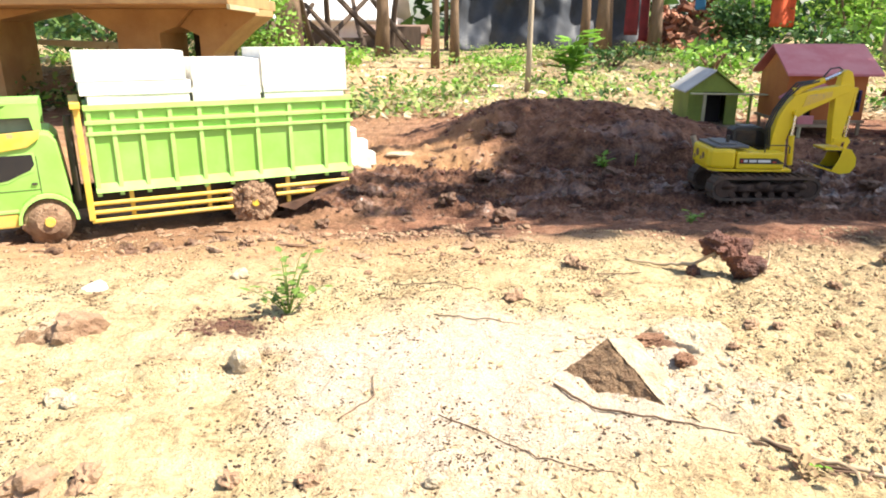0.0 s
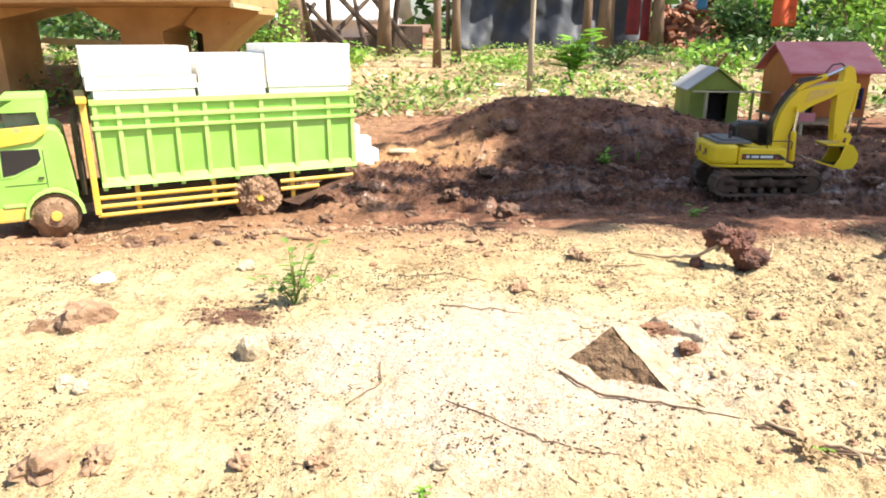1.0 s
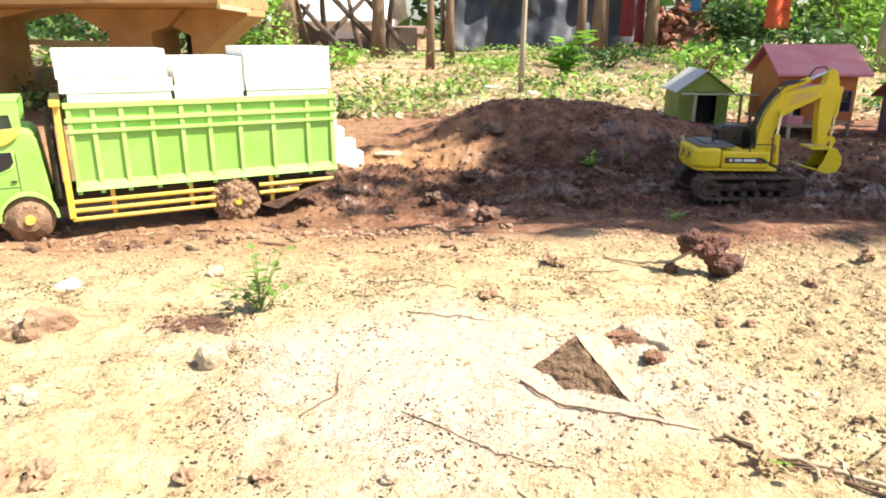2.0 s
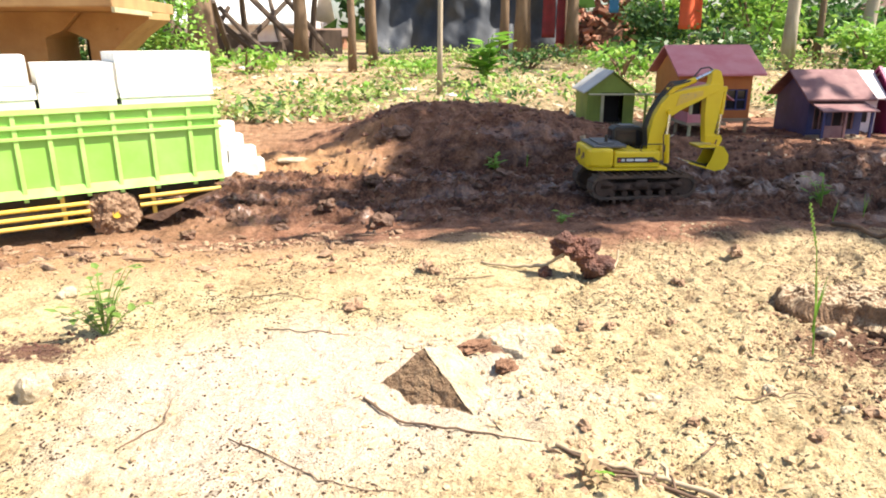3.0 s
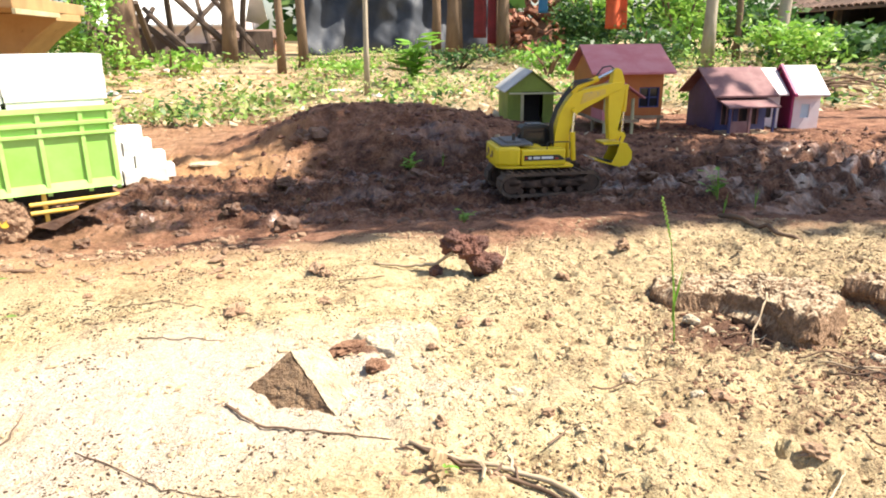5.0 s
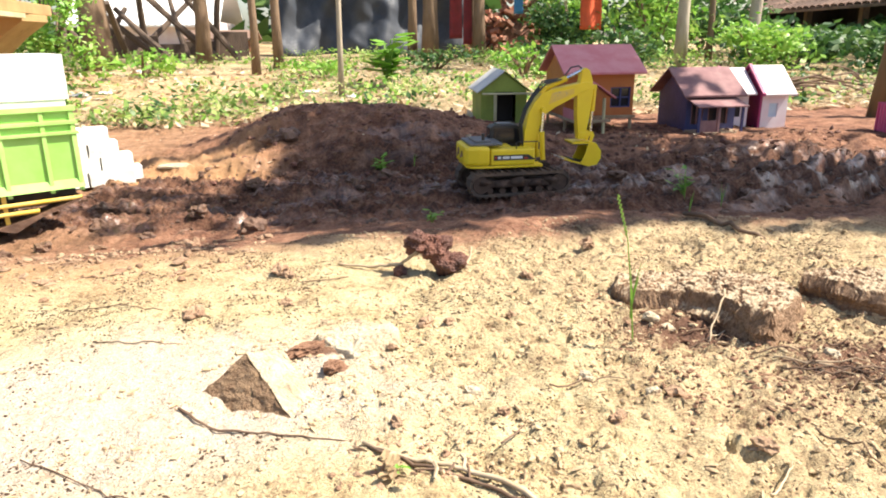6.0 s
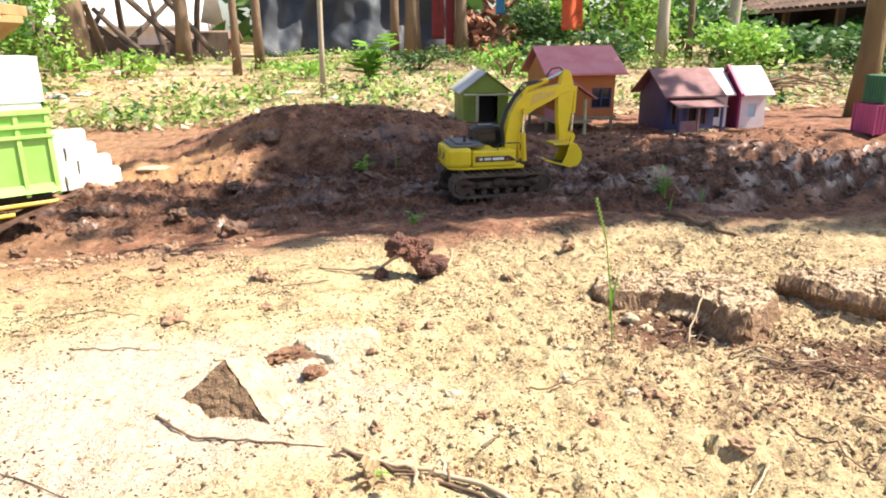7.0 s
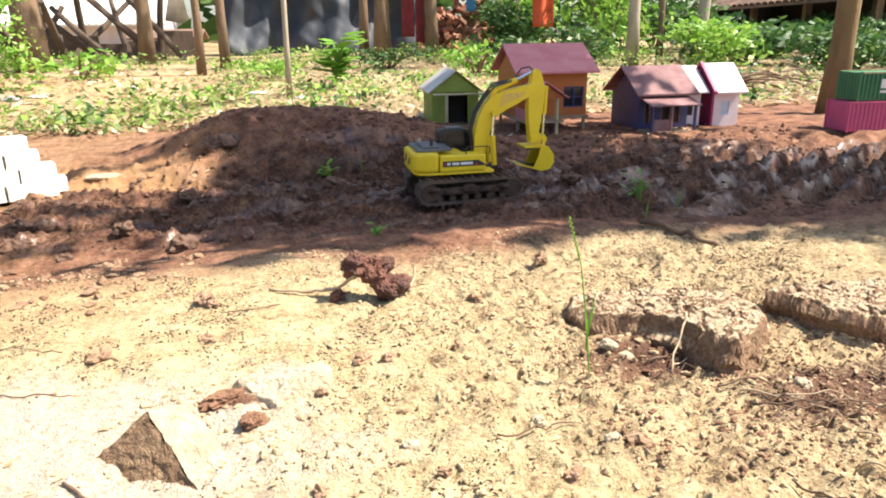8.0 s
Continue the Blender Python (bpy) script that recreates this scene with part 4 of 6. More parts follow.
    for s in (-1, 1):
        part("link", reach(prism([(0.216, 0.176), (0.256, 0.180), (0.264, 0.168), (0.254, 0.142), (0.246, 0.144), (0.250, 0.166), (0.218, 0.164)], "y", 0.0165 * s, 0.0195 * s)), DIGGER, st)
    shell = [(0.186, 0.150), (0.243, 0.150), (0.262, 0.146), (0.279, 0.122), (0.280, 0.098), (0.268, 0.078), (0.240, 0.073), (0.160, 0.097),
             (0.160, 0.100), (0.240, 0.079), (0.264, 0.083), (0.274, 0.100), (0.273, 0.120), (0.259, 0.140), (0.243, 0.144), (0.188, 0.144)]
    bucket = part("bucket", reach(prism(shell, "y", -0.038, 0.038)), DIGGER, e, "yellow digging bucket with a black inner layer")
    cheek = [(0.238, 0.150), (0.262, 0.146), (0.279, 0.122), (0.280, 0.098), (0.268, 0.078), (0.240, 0.073), (0.212, 0.082), (0.228, 0.112)]
    for y in (-0.0405, 0.0385):
        part("bucket_side", reach(prism(cheek, "y", y, y + 0.002)), DIGGER, bucket)
    part("bucket_lining", reach(prism([(0.192, 0.1435), (0.242, 0.1435), (0.258, 0.1395), (0.2725, 0.120), (0.2735, 0.100), (0.263, 0.0835), (0.240, 0.0795), (0.190, 0.0935), (0.190, 0.096), (0.240, 0.082), (0.261, 0.086), (0.270, 0.101), (0.269, 0.119), (0.256, 0.137), (0.242, 0.141), (0.192, 0.141)], "y", -0.0378, 0.0378)), BLACK, bucket)
    for k in range(5):
        y = -0.032 + 0.016 * k
        part("tooth", reach(prism([(0.162, 0.0965), (0.144, 0.103), (0.144, 0.105), (0.162, 0.101)], "y", y - 0.004, y + 0.004)), STEEL, bucket)


build_excavator()


# ---- toy houses ----
def gable_roof(parent, x0, x1, y0, y1, eave, ridge, thick, material, label, name="roof"):
    """A roof whose ridge runs along x: a front and a back slope."""
    ym = (y0 + y1) / 2
    for ya, yb in ((y0, ym), (ym, y1)):
        za, zb = (eave, ridge) if yb == ym else (ridge, eave)
        part(name, prism([(ya, za), (yb, zb), (yb, zb + thick), (ya, za + thick)], "x", x0, x1, 0.0012), material, parent, label)


def gable_wall(parent, x, y0, y1, z0, eave, ridge, thick, material):
    part("gable_wall", prism([(y0, z0), (y1, z0), (y1, eave), ((y0 + y1) / 2, ridge), (y0, eave)], "x", x, x + thick), material, parent)


def wall_with_hole(parent, x0, x1, y, thick, z0, z1, holes, material, name="front_wall"):
    """A wall along x with rectangular holes, of boards butted round each hole."""
    xs = sorted({x0, x1, *[h[0] for h in holes], *[h[1] for h in holes]})
    for a, b in zip(xs, xs[1:]):
        hit = [h for h in holes if h[0] <= a and h[1] >= b]
        spans = [(z0, z1)] if not hit else [(z0, hit[0][2]), (hit[0][3], z1)]
        for c, d in spans:
            if d - c > 0.002:
                part(name, box(a, b, y, y + thick, c, d), material, parent)


def build_red_house():
    h = thing("toy_house", pose(1.41, 3.47, -0.018), "orange wooden toy house on stilts with a faded red roof", "toy house", "toy houses")
    W, D, F, E, R = 0.34, 0.33, 0.068, 0.268, 0.372
    part("floor_board", box(-0.01, W + 0.01, -0.01, D + 0.01, F - 0.012, F, 0.001), WOOD, h)
    wall_with_hole(h, 0, W, 0, 0.008, F + 0.0005, E, [(0.225, 0.325, 0.105, 0.200), (0.06, 0.115, F + 0.0005, 0.165)], ORANGE)
    part("back_wall", box(0, W, D - 0.008, D, F, E), ORANGE, h)
    for x in (0.0, W - 0.008):
        gable_wall(h, x - 0.0005, 0.0085, D - 0.0085, F, E, R - 0.006, 0.009, ORANGE)
    gable_roof(h, -0.028, W + 0.038, -0.055, D + 0.055, 0.262, 0.386, 0.010, RED_ROOF, "faded red painted roof board")
    win = part("window", box(0.225, 0.325, 0.012, 0.016, 0.105, 0.200), GLASS, h, "dark barred window")
    for x in (0.225, 0.273, 0.319):
        part("window_bar", box(x, x + 0.006, 0.003, 0.0115, 0.105, 0.200), NAVY, win)
    for z in (0.105, 0.149, 0.194):
        part("window_bar", box(0.232, 0.3185, 0.004, 0.011, z, z + 0.006), NAVY, win)
    part("door", box(0.061, 0.114, 0.010, 0.014, F + 0.001, 0.164), DARK, h, "dark open doorway")
    for x, y in ((0.006, D - 0.01), (W - 0.012, D - 0.01), (0.0, 0.006), (W - 0.014, 0.006)):
        part("stilt", box(x, x + 0.012, y - 0.006, y + 0.006, -0.02, F - 0.0125), WOOD, h, "thin wooden stilt")
    # porch
    part("porch_floor", box(-0.012, 0.165, -0.175, -0.011, F - 0.012, F, 0.001), WOOD, h, "wooden porch floor")
    for x in (0.006, 0.135):
        part("porch_post", cylinder((x, -0.165, -0.02), (x - 0.002, -0.165, 0.168), 0.0075), LIME_LIGHT, h, "pale peeled branch used as porch post")
    part("porch_rail", box(-0.010, -0.002, -0.168, -0.012, F + 0.0005, 0.112), RED_ROOF, h)
    part("porch_rail", box(-0.010, 0.055, -0.174, -0.168, F + 0.0005, 0.105), RED_ROOF, h)
    for s, (a, b) in enumerate(((-0.035, 0.070), (0.070, 0.175))):
        za, zb = (0.163, 0.232) if s == 0 else (0.232, 0.163)
        part("porch_roof", prism([(a, za), (b, zb), (b, zb + 0.007), (a, za + 0.007)], "y", -0.205, -0.002, 0.001), RED_ROOF, h, "small faded red porch roof")
    part("porch_gable", prism([(-0.020, 0.166), (0.160, 0.166), (0.070, 0.228)], "y", -0.182, -0.176), ORANGE, h)


def build_green_house():
    h = thing("toy_house", pose(1.062, 3.77, -0.018, 0, 0, -3), "lime green wooden toy hut with a pale tin roof", "toy house", "toy houses")
    W, D, E, R = 0.235, 0.37, 0.180, 0.262
    part("floor_board", box(-0.005, W + 0.06, -0.085, D, -0.004, 0.008, 0.001), WOOD, h)
    wall_with_hole(h, 0, W, 0, 0.008, 0.0085, 0.172, [(0.070, 0.180, 0.0085, 0.165)], LIME)
    part("gable_front", prism([(0.0, 0.1725), (W, 0.1725), (W / 2, R)], "y", 0.0, 0.008), LIME, h)
    part("gable_back", prism([(0.0, 0.0085), (W, 0.0085), (W, E - 0.006), (W / 2, R), (0.0, E - 0.006)], "y", D - 0.008, D), LIME, h)
    for x in (-0.0005, W - 0.0075):
        part("side_wall", box(x, x + 0.008, 0.0085, D - 0.0085, 0.0085, E - 0.006), LIME, h)
    for a, b, za, zb, m in ((-0.022, W / 2, E - 0.018, R + 0.004, TIN), (W / 2, W + 0.022, R + 0.004, E - 0.018, LIME)):
        part("roof", prism([(a, za), (b, zb), (b, zb + 0.007), (a, za + 0.007)], "y", -0.018, D + 0.02, 0.001), m, h, "pale tin roof slope" if m is TIN else "lime green roof slope")
    part("porch_beam", box(0.0, W + 0.115, -0.080, -0.030, 0.158, 0.164, 0.001), LIME_LIGHT, h, "pale board over the porch")
    part("porch_post", box(0.056, 0.070, -0.070, -0.058, 0.0085, 0.158), LIME_LIGHT, h, "pale porch post")
    part("porch_post", box(W + 0.035, W + 0.046, -0.072, -0.060, 0.0085, 0.158), LIME, h)
    # near-black sheet stands for the shade inside the hut
    part("inner_wall", box(0.068, 0.182, 0.10, 0.104, 0.009, 0.17), DARK, h)
    for k in range(7):
        part("doorway_bar", box(0.078 + 0.015 * k, 0.0805 + 0.015 * k, 0.030, 0.033, 0.0085, 0.04), DARK, h)


def build_blue_house():
    h = thing("toy_house", pose(1.965, 3.35, -0.018, 0, 0, 0), "navy blue wooden toy house with a worn mauve roof", "toy house", "toy houses")
    W, D, E, R = 0.245, 0.30, 0.165, 0.268
    wall_with_hole(h, 0, W, 0, 0.008, -0.004, E, [(0.025, 0.085, 0.03, 0.125), (0.11, 0.21, 0.03, 0.125)], NAVY)
    for a, b in ((0.025, 0.085), (0.11, 0.21)):
        pane = part("window", box(a, b, 0.010, 0.013, 0.03, 0.125), GLASS, h, "dark window")
        for x in (a, (a + b) / 2 - 0.003, b - 0.006):
            part("window_bar", box(x, x + 0.006, 0.002, 0.0095, 0.031, 0.124), OLD_ROOF, pane)
    part("back_wall", box(0, W, D - 0.008, D, -0.004, E), NAVY, h)
    for x in (-0.0005, W - 0.0075):
        gable_wall(h, x, 0.0085, D - 0.0085, -0.004, E, R - 0.006, 0.008, NAVY)
    gable_roof(h, -0.035, W + 0.03, -0.045, D + 0.045, 0.158, 0.278, 0.009, OLD_ROOF, "worn mauve painted roof board")
    part("porch_floor", box(-0.002, W - 0.02, -0.13, -0.001, -0.006, 0.006, 0.001), WOOD, h)
    part("porch_awning", prism([(-0.130, 0.118), (-0.002, 0.150), (-0.002, 0.156), (-0.130, 0.124)], "x", -0.008, W - 0.005, 0.001), OLD_ROOF, h, "grey board awning over the porch")
    for x in (0.0, 0.095, W - 0.035):
        part("porch_post", box(x, x + 0.010, -0.125, -0.115, 0.0065, 0.1185), OLD_ROOF if 0 < x < 0.2 else NAVY, h)
    part("porch_screen", box(0.012, 0.093, -0.121, -0.118, 0.0065, 0.06), OLD_ROOF, h)


def build_white_house(x, w, y, d, eave, ridge, label):
    h = thing("toy_house", pose(x, y, -0.018), label, "toy house", "toy houses")
    dw = (w * 0.30, w * 0.62)
    wall_with_hole(h, 0, w, 0, 0.008, -0.004, eave, [(dw[0], dw[1], 0.05, 0.115)], WHITE)
    part("window", box(dw[0], dw[1], 0.005, 0.007, 0.05, 0.115), PALE_BLUE if w > 0.12 else DARK, h, "small pane" if w > 0.12 else "narrow dark opening")
    part("back_wall", box(0, w, d - 0.008, d, -0.004, eave), WHITE, h)
    for gx in (-0.0005, w - 0.0075):
        gable_wall(h, gx, 0.0085, d - 0.0085, -0.004, eave, ridge - 0.006, 0.008, MAGENTA)
    part("corner_board", box(-0.012, -0.001, -0.004, 0.010, -0.004, eave), MAGENTA, h, "magenta corner board")
    gable_roof(h, -0.006, w + 0.022, -0.035, d + 0.03, eave - 0.012, ridge, 0.008, WHITE, "white painted roof board")
    part("gable_trim", prism([(-0.037, eave - 0.014), (d / 2, ridge + 0.002), (d + 0.03, eave - 0.014), (d + 0.03, eave + 0.0), (d / 2, ridge + 0.016), (-0.037, eave + 0.0)], "x", -0.022, -0.0065), MAGENTA, h, "magenta gable trim")


build_red_house()
build_green_house()
build_blue_house()
build_white_house(2.225, 0.098, 3.43, 0.22, 0.168, 0.272, "narrow white toy house with magenta trim")
build_white_house(2.375, 0.135, 3.40, 0.23, 0.166, 0.283, "white toy house with magenta trim and a pale pane")


def build_container(x, y, z, length, depth, high, paint, label, sign):
    c = thing("toy_container", pose(x, y, z, 0, 0, -6), label, "toy container", "stacked toy containers")
    b = part("body", box(0.004, length - 0.004, 0.004, depth - 0.004, 0.003, high - 0.003), paint, c)
    for k in range(int(length / 0.02)):
        xx = 0.012 + 0.02 * k
        if xx < length - 0.014:
            part("corrugation", prism([(xx, 0.0035), (xx + 0.003, -0.001), (xx + 0.009, -0.001), (xx + 0.012, 0.0035)], "z", 0.008, high - 0.008), paint, b)
    for k in range(int(depth / 0.02)):
        yy = 0.012 + 0.02 * k
        if yy < depth - 0.014:
            part("corrugation", prism([(0.0035, yy), (-0.001, yy + 0.003), (-0.001, yy + 0.009), (0.0035, yy + 0.012)], "z", 0.008, high - 0.008), paint, b)
    for xx in (0, length - 0.008):
        for yy in (-0.002, depth - 0.006):
            part("corner_post", box(xx - 0.002, xx + 0.008, yy, yy + 0.008, 0, high), paint, c)
    for yy in (-0.003, depth - 0.005):
        part("top_rail", box(0.008, length - 0.009, yy, yy + 0.007, high - 0.0075, high), LIME_LIGHT if sign else paint, c)
    if sign:
        for k, (a, d) in enumerate(((0.10, 0.125), (0.132, 0.157), (0.164, 0.19))):
            part("lettering_bar", box(a, d, -0.0032, -0.0018, 0.055, 0.095), WHITE_MARK, c)
        part("lettering_bar", box(0.10, 0.19, -0.0032, -0.0018, 0.035, 0.046), WHITE_MARK, c)


build_container(2.80, 3.02, -0.02, 0.42, 0.16, 0.134, BOX_PINK, "pink corrugated toy container standing on the soil", False)
build_container(2.835, 3.025, 0.1155, 0.40, 0.15, 0.126, BOX_GREEN, "dark green toy container stacked on a pink one", True)


# ---- cement bridge behind the truck ----
def build_bridge():
    b = thing("model_bridge", pose(-1.24, 4.2, -0.02), "tan cement model bridge with flared piers", "model bridge")
    part("deck", prism([(0.075, -0.62), (0.012, -0.02), (-0.03, 0.45), (-2.9, 0.45), (-2.9, -0.30), (-0.55, -0.62)], "z", 0.572, 0.630, 0.006), CEMENT, b, "broad cement deck slab")
    # paler strip: the lit look of the deck's end is put into its colour
    part("deck_lit_edge", prism([(0.085, -0.62), (0.022, -0.02), (0.004, -0.021), (0.067, -0.62)], "z", 0.548, 0.5715, 0.002), LIME_LIGHT, b, "pale lip coloured for the light on the deck's end")
    part("end_pier", prism([(0.0, 0.5715), (0.0, 0.535), (-0.118, 0.456), (-0.26, 0.33), (-0.26, 0.0), (-0.337, 0.0), (-0.337, 0.428), (-0.445, 0.478), (-0.353, 0.5715)], "y", -0.02, 0.30, 0.004), CEMENT, b, "flared end pier")
    part("pier", prism([(-0.3545, 0.5715), (-0.448, 0.478), (-0.549, 0.441), (-0.544, 0.0), (-0.80, 0.0), (-0.801, 0.441), (-1.003, 0.549), (-1.06, 0.5715)], "y", -0.06, 0.30, 0.004), CEMENT, b, "broad flared pier")
    part("pier", prism([(-1.18, 0.5715), (-1.52, 0.505), (-1.52, 0.0), (-1.80, 0.0), (-1.80, 0.44), (-2.05, 0.5715)], "y", -0.06, 0.30, 0.004), CEMENT, b, "broad flared pier")
    part("plank", prism([(-1.52, 0.372), (-1.52, 0.405), (-0.84, 0.382), (-0.80, 0.350), (-1.10, 0.345)], "y", 0.305, 0.40, 0.003), LIME_LIGHT, b, "pale plank behind the piers")
    # added sheet, coloured near-black so the opening looks dark inside
    part("back_wall", box(-0.56, -0.30, 0.42, 0.46, 0.0, 0.5715), DARK, b, "dark sheet added behind the opening")


build_bridge()


# ---- near stones, clods and sticks ----
def lump_thing(name, x, y, rx, ry, rz, seed, material, label, category, turn=0, sink=0.0, rough=0.35, detail=3, group=""):
    bm = rough_lump(rx, ry, rz, seed, detail, rough)
    me = bpy.data.meshes.new(name)
    bm.to_mesh(me)
    bm.free()
    me.materials.append(material)
    ob = new(name, me)
    ob.matrix_world = pose(x, y, rest(x, y) + 0.36 * rz - sink, 0, 0, turn)
    return tagged(ob, label, category, group)


def crust(name, outline, top, seed, material, label, category, slope=(0.0, 0.0), rough=0.010):
    """A broken plate of earth: a sheet with steep crumbling sides and a cracked, flaking top."""
    pts = np.array(outline)
    cx, cy = pts.mean(0)
    base = rest(cx, cy)
    pad, st = 0.012, 0.0024 if len(outline) > 6 else 0.002
    xs, ys = np.arange(pts[:, 0].min() - pad, pts[:, 0].max() + pad, st), np.arange(pts[:, 1].min() - pad, pts[:, 1].max() + pad, st)
    gx, gy = np.meshgrid(xs, ys)
    # signed distance to the outline, ragged by noise
    far, inside = np.full(gx.shape, 9.0), np.zeros(gx.shape, bool)
    for k in range(len(pts)):
        (ax, ay), (bx, by) = pts[k], pts[(k + 1) % len(pts)]
        u = np.clip(((gx - ax) * (bx - ax) + (gy - ay) * (by - ay)) / ((bx - ax) ** 2 + (by - ay) ** 2), 0, 1)
        far = np.minimum(far, np.hypot(gx - ax - u * (bx - ax), gy - ay - u * (by - ay)))
        if ay != by:
            inside ^= ((ay > gy) != (by > gy)) & (gx < (bx - ax) * (gy - ay) / (by - ay) + ax)
    d = np.where(inside, far, -far) + rough * 1.9 * fbm(gx * 13, gy * 13, 2, seed)
    rise = smooth((d + 0.006) / (0.018 + 0.020 * np.clip(fbm(gx * 9, gy * 9, 1, seed + 5) + 0.3, 0, 1)))
    flakes = np.round((fbm(gx * 24, gy * 24, 3, seed + 7) + 0.5) * 4) / 4 - 0.5
    cracks = np.maximum(0.035 - np.abs(fbm(gx * 17, gy * 17, 3, seed + 11)), 0) / 0.035
    z = top + slope[0] * (gx - cx) + slope[1] * (gy - cy) + rough * (0.55 * flakes + 0.5 * fbm(gx * 40, gy * 40, 3, seed + 13) + 0.30 * fbm(gx * 150, gy * 150, 2, seed + 17)) - 0.35 * rough * cracks
    z = -0.016 + rise * (z + 0.016)
    push = (1 - np.abs(2 * rise - 1)) ** 0.5 * rough * 0.9
    v = np.stack([gx - cx + push * fbm(gx * 40 + gy * 25, z * 70, 3, seed + 19), gy - cy + push * fbm(gy * 40 + gx * 25, z * 70, 3, seed + 23), z], -1).reshape(-1, 3)
    i = np.arange(gx.size).reshape(gx.shape)
    f = np.stack([i[:-1, :-1], i[:-1, 1:], i[1:, 1:], i[1:, :-1]], -1)[(rise[:-1, :-1] + rise[1:, 1:] + rise[:-1, 1:] + rise[1:, :-1]) > 0.02]
    used = np.unique(f)
    back = np.zeros(gx.size, int)
    back[used] = np.arange(len(used))
    ob = new(name, mesh_of(name, v[used].tolist(), back[f].tolist(), material))
    ob.matrix_world = pose(cx, cy, base)
    return tagged(ob, label, category)


def pitted_clod(name, x, y, lumps, material, label, seed):
    """A knobbly clod: overlapping lumps covered in small round bumps, joined into one mesh."""
    bm = bmesh.new()
    off = Vector((seed * 3.7, seed * 1.9, seed * 5.3))
    for dx, dy, dz, rx, ry, rz in lumps:
        made = bmesh.ops.create_icosphere(bm, subdivisions=5, radius=1)["verts"]
        for v in made:
            p = v.co.copy()
            w = p * 1.0 + off + Vector((dx, dy, dz)) * 40
            k = 1 + 0.50 * noise.noise(w * 1.1) + 0.28 * noise.noise(w * 2.4) + 0.12 * (0.45 - noise.voronoi(w * 4.2)[0][0]) + 0.16 * (0.4 - noise.voronoi(w * 8)[0][0]) + 0.07 * noise.noise(w * 11)
            v.co = Vector((p.x * rx * k + dx, p.y * ry * k + dy, max(p.z * rz * k + dz, -0.006)))
    me = bpy.data.meshes.new(name)
    bm.to_mesh(me)
    bm.free()
    me.materials.append(material)
    ob = new(name, me)
    ob.matrix_world = pose(x, y, rest(x, y))
    return tagged(ob, label, "clod")


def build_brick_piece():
    """A wedge of brick that leans out of the soil: rough dark sides, a top face coloured paler as if sunlit."""
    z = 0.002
    t = thing("brick_fragment", pose(0.27, 1.03, z), "broken brown brick with a paler lit top, half sunk in soil", "brick")
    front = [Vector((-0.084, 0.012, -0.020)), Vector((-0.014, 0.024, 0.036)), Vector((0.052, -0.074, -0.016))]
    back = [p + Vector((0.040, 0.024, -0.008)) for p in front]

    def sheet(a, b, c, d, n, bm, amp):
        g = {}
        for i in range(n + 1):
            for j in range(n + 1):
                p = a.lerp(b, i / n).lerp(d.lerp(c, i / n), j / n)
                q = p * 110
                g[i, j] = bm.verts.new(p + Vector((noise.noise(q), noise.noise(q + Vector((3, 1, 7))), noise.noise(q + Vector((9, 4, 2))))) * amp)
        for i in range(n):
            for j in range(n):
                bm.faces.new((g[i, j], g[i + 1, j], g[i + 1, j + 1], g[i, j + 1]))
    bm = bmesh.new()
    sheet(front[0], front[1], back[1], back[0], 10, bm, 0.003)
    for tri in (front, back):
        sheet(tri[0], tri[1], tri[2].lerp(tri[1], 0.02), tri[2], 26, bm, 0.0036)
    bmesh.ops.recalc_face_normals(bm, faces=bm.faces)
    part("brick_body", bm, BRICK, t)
    # sunlight on the top face is put into its paler material
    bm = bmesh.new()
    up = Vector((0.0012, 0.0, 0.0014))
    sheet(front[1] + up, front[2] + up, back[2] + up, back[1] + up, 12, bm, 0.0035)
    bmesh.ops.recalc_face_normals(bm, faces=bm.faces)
    part("lit_face", bm, PALE_STONE, t, "top face coloured paler for the sunlight on it")


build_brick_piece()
crust("stone_slab", [(0.325, 1.165), (0.385, 1.085), (0.455, 1.13), (0.46, 1.20), (0.38, 1.215)], 0.014, 4, PALE_STONE, "flat pale stone with a broken dark edge", "stone", (0.05, 0.0), 0.008)
# dark lumps added to stand for the crevice at the stone's broken edge
lump_thing("crevice_lump", 0.326, 1.122, 0.026, 0.012, 0.010, 12, BROWN_SOIL, "dark crumbled lump standing in for the pale stone's crevice", "clod", 30, 0.0, 0.50, 4)
lump_thing("crevice_lump", 0.362, 1.070, 0.014, 0.011, 0.011, 13, BROWN_SOIL, "dark crumbled lump standing in for the pale stone's crevice", "clod", 15, 0.0, 0.50, 4)
crust("earth_slab", [(0.80, 1.27), (0.84, 1.222), (0.895, 1.195), (0.918, 1.14), (0.930, 1.050), (0.960, 1.032), (1.02, 1.085), (1.065, 1.15), (1.11, 1.24), (1.07, 1.32), (0.94, 1.35), (0.84, 1.32)], 0.042, 9, CRUST, "long crusted slab of dry earth with a crumbling side", "earth slab", (-0.02, -0.11), 0.017)
crust("earth_slab", [(1.105, 1.225), (1.15, 1.135), (1.19, 1.09), (1.27, 1.05), (1.38, 1.10), (1.38, 1.25), (1.22, 1.29)], 0.042, 15, CRUST, "crusted slab of dry earth with a pale top", "earth slab", (-0.03, -0.06), 0.017)
pitted_clod("red_clod", 0.537, 1.432, ((-0.027, 0.010, 0.058, 0.030, 0.026, 0.020), (0.0, 0.004, 0.050, 0.027, 0.023, 0.025), (0.022, -0.004, 0.022, 0.030, 0.026, 0.025)), RED_CLOD, "dark red lump of pitted earth on the dry soil", 21)
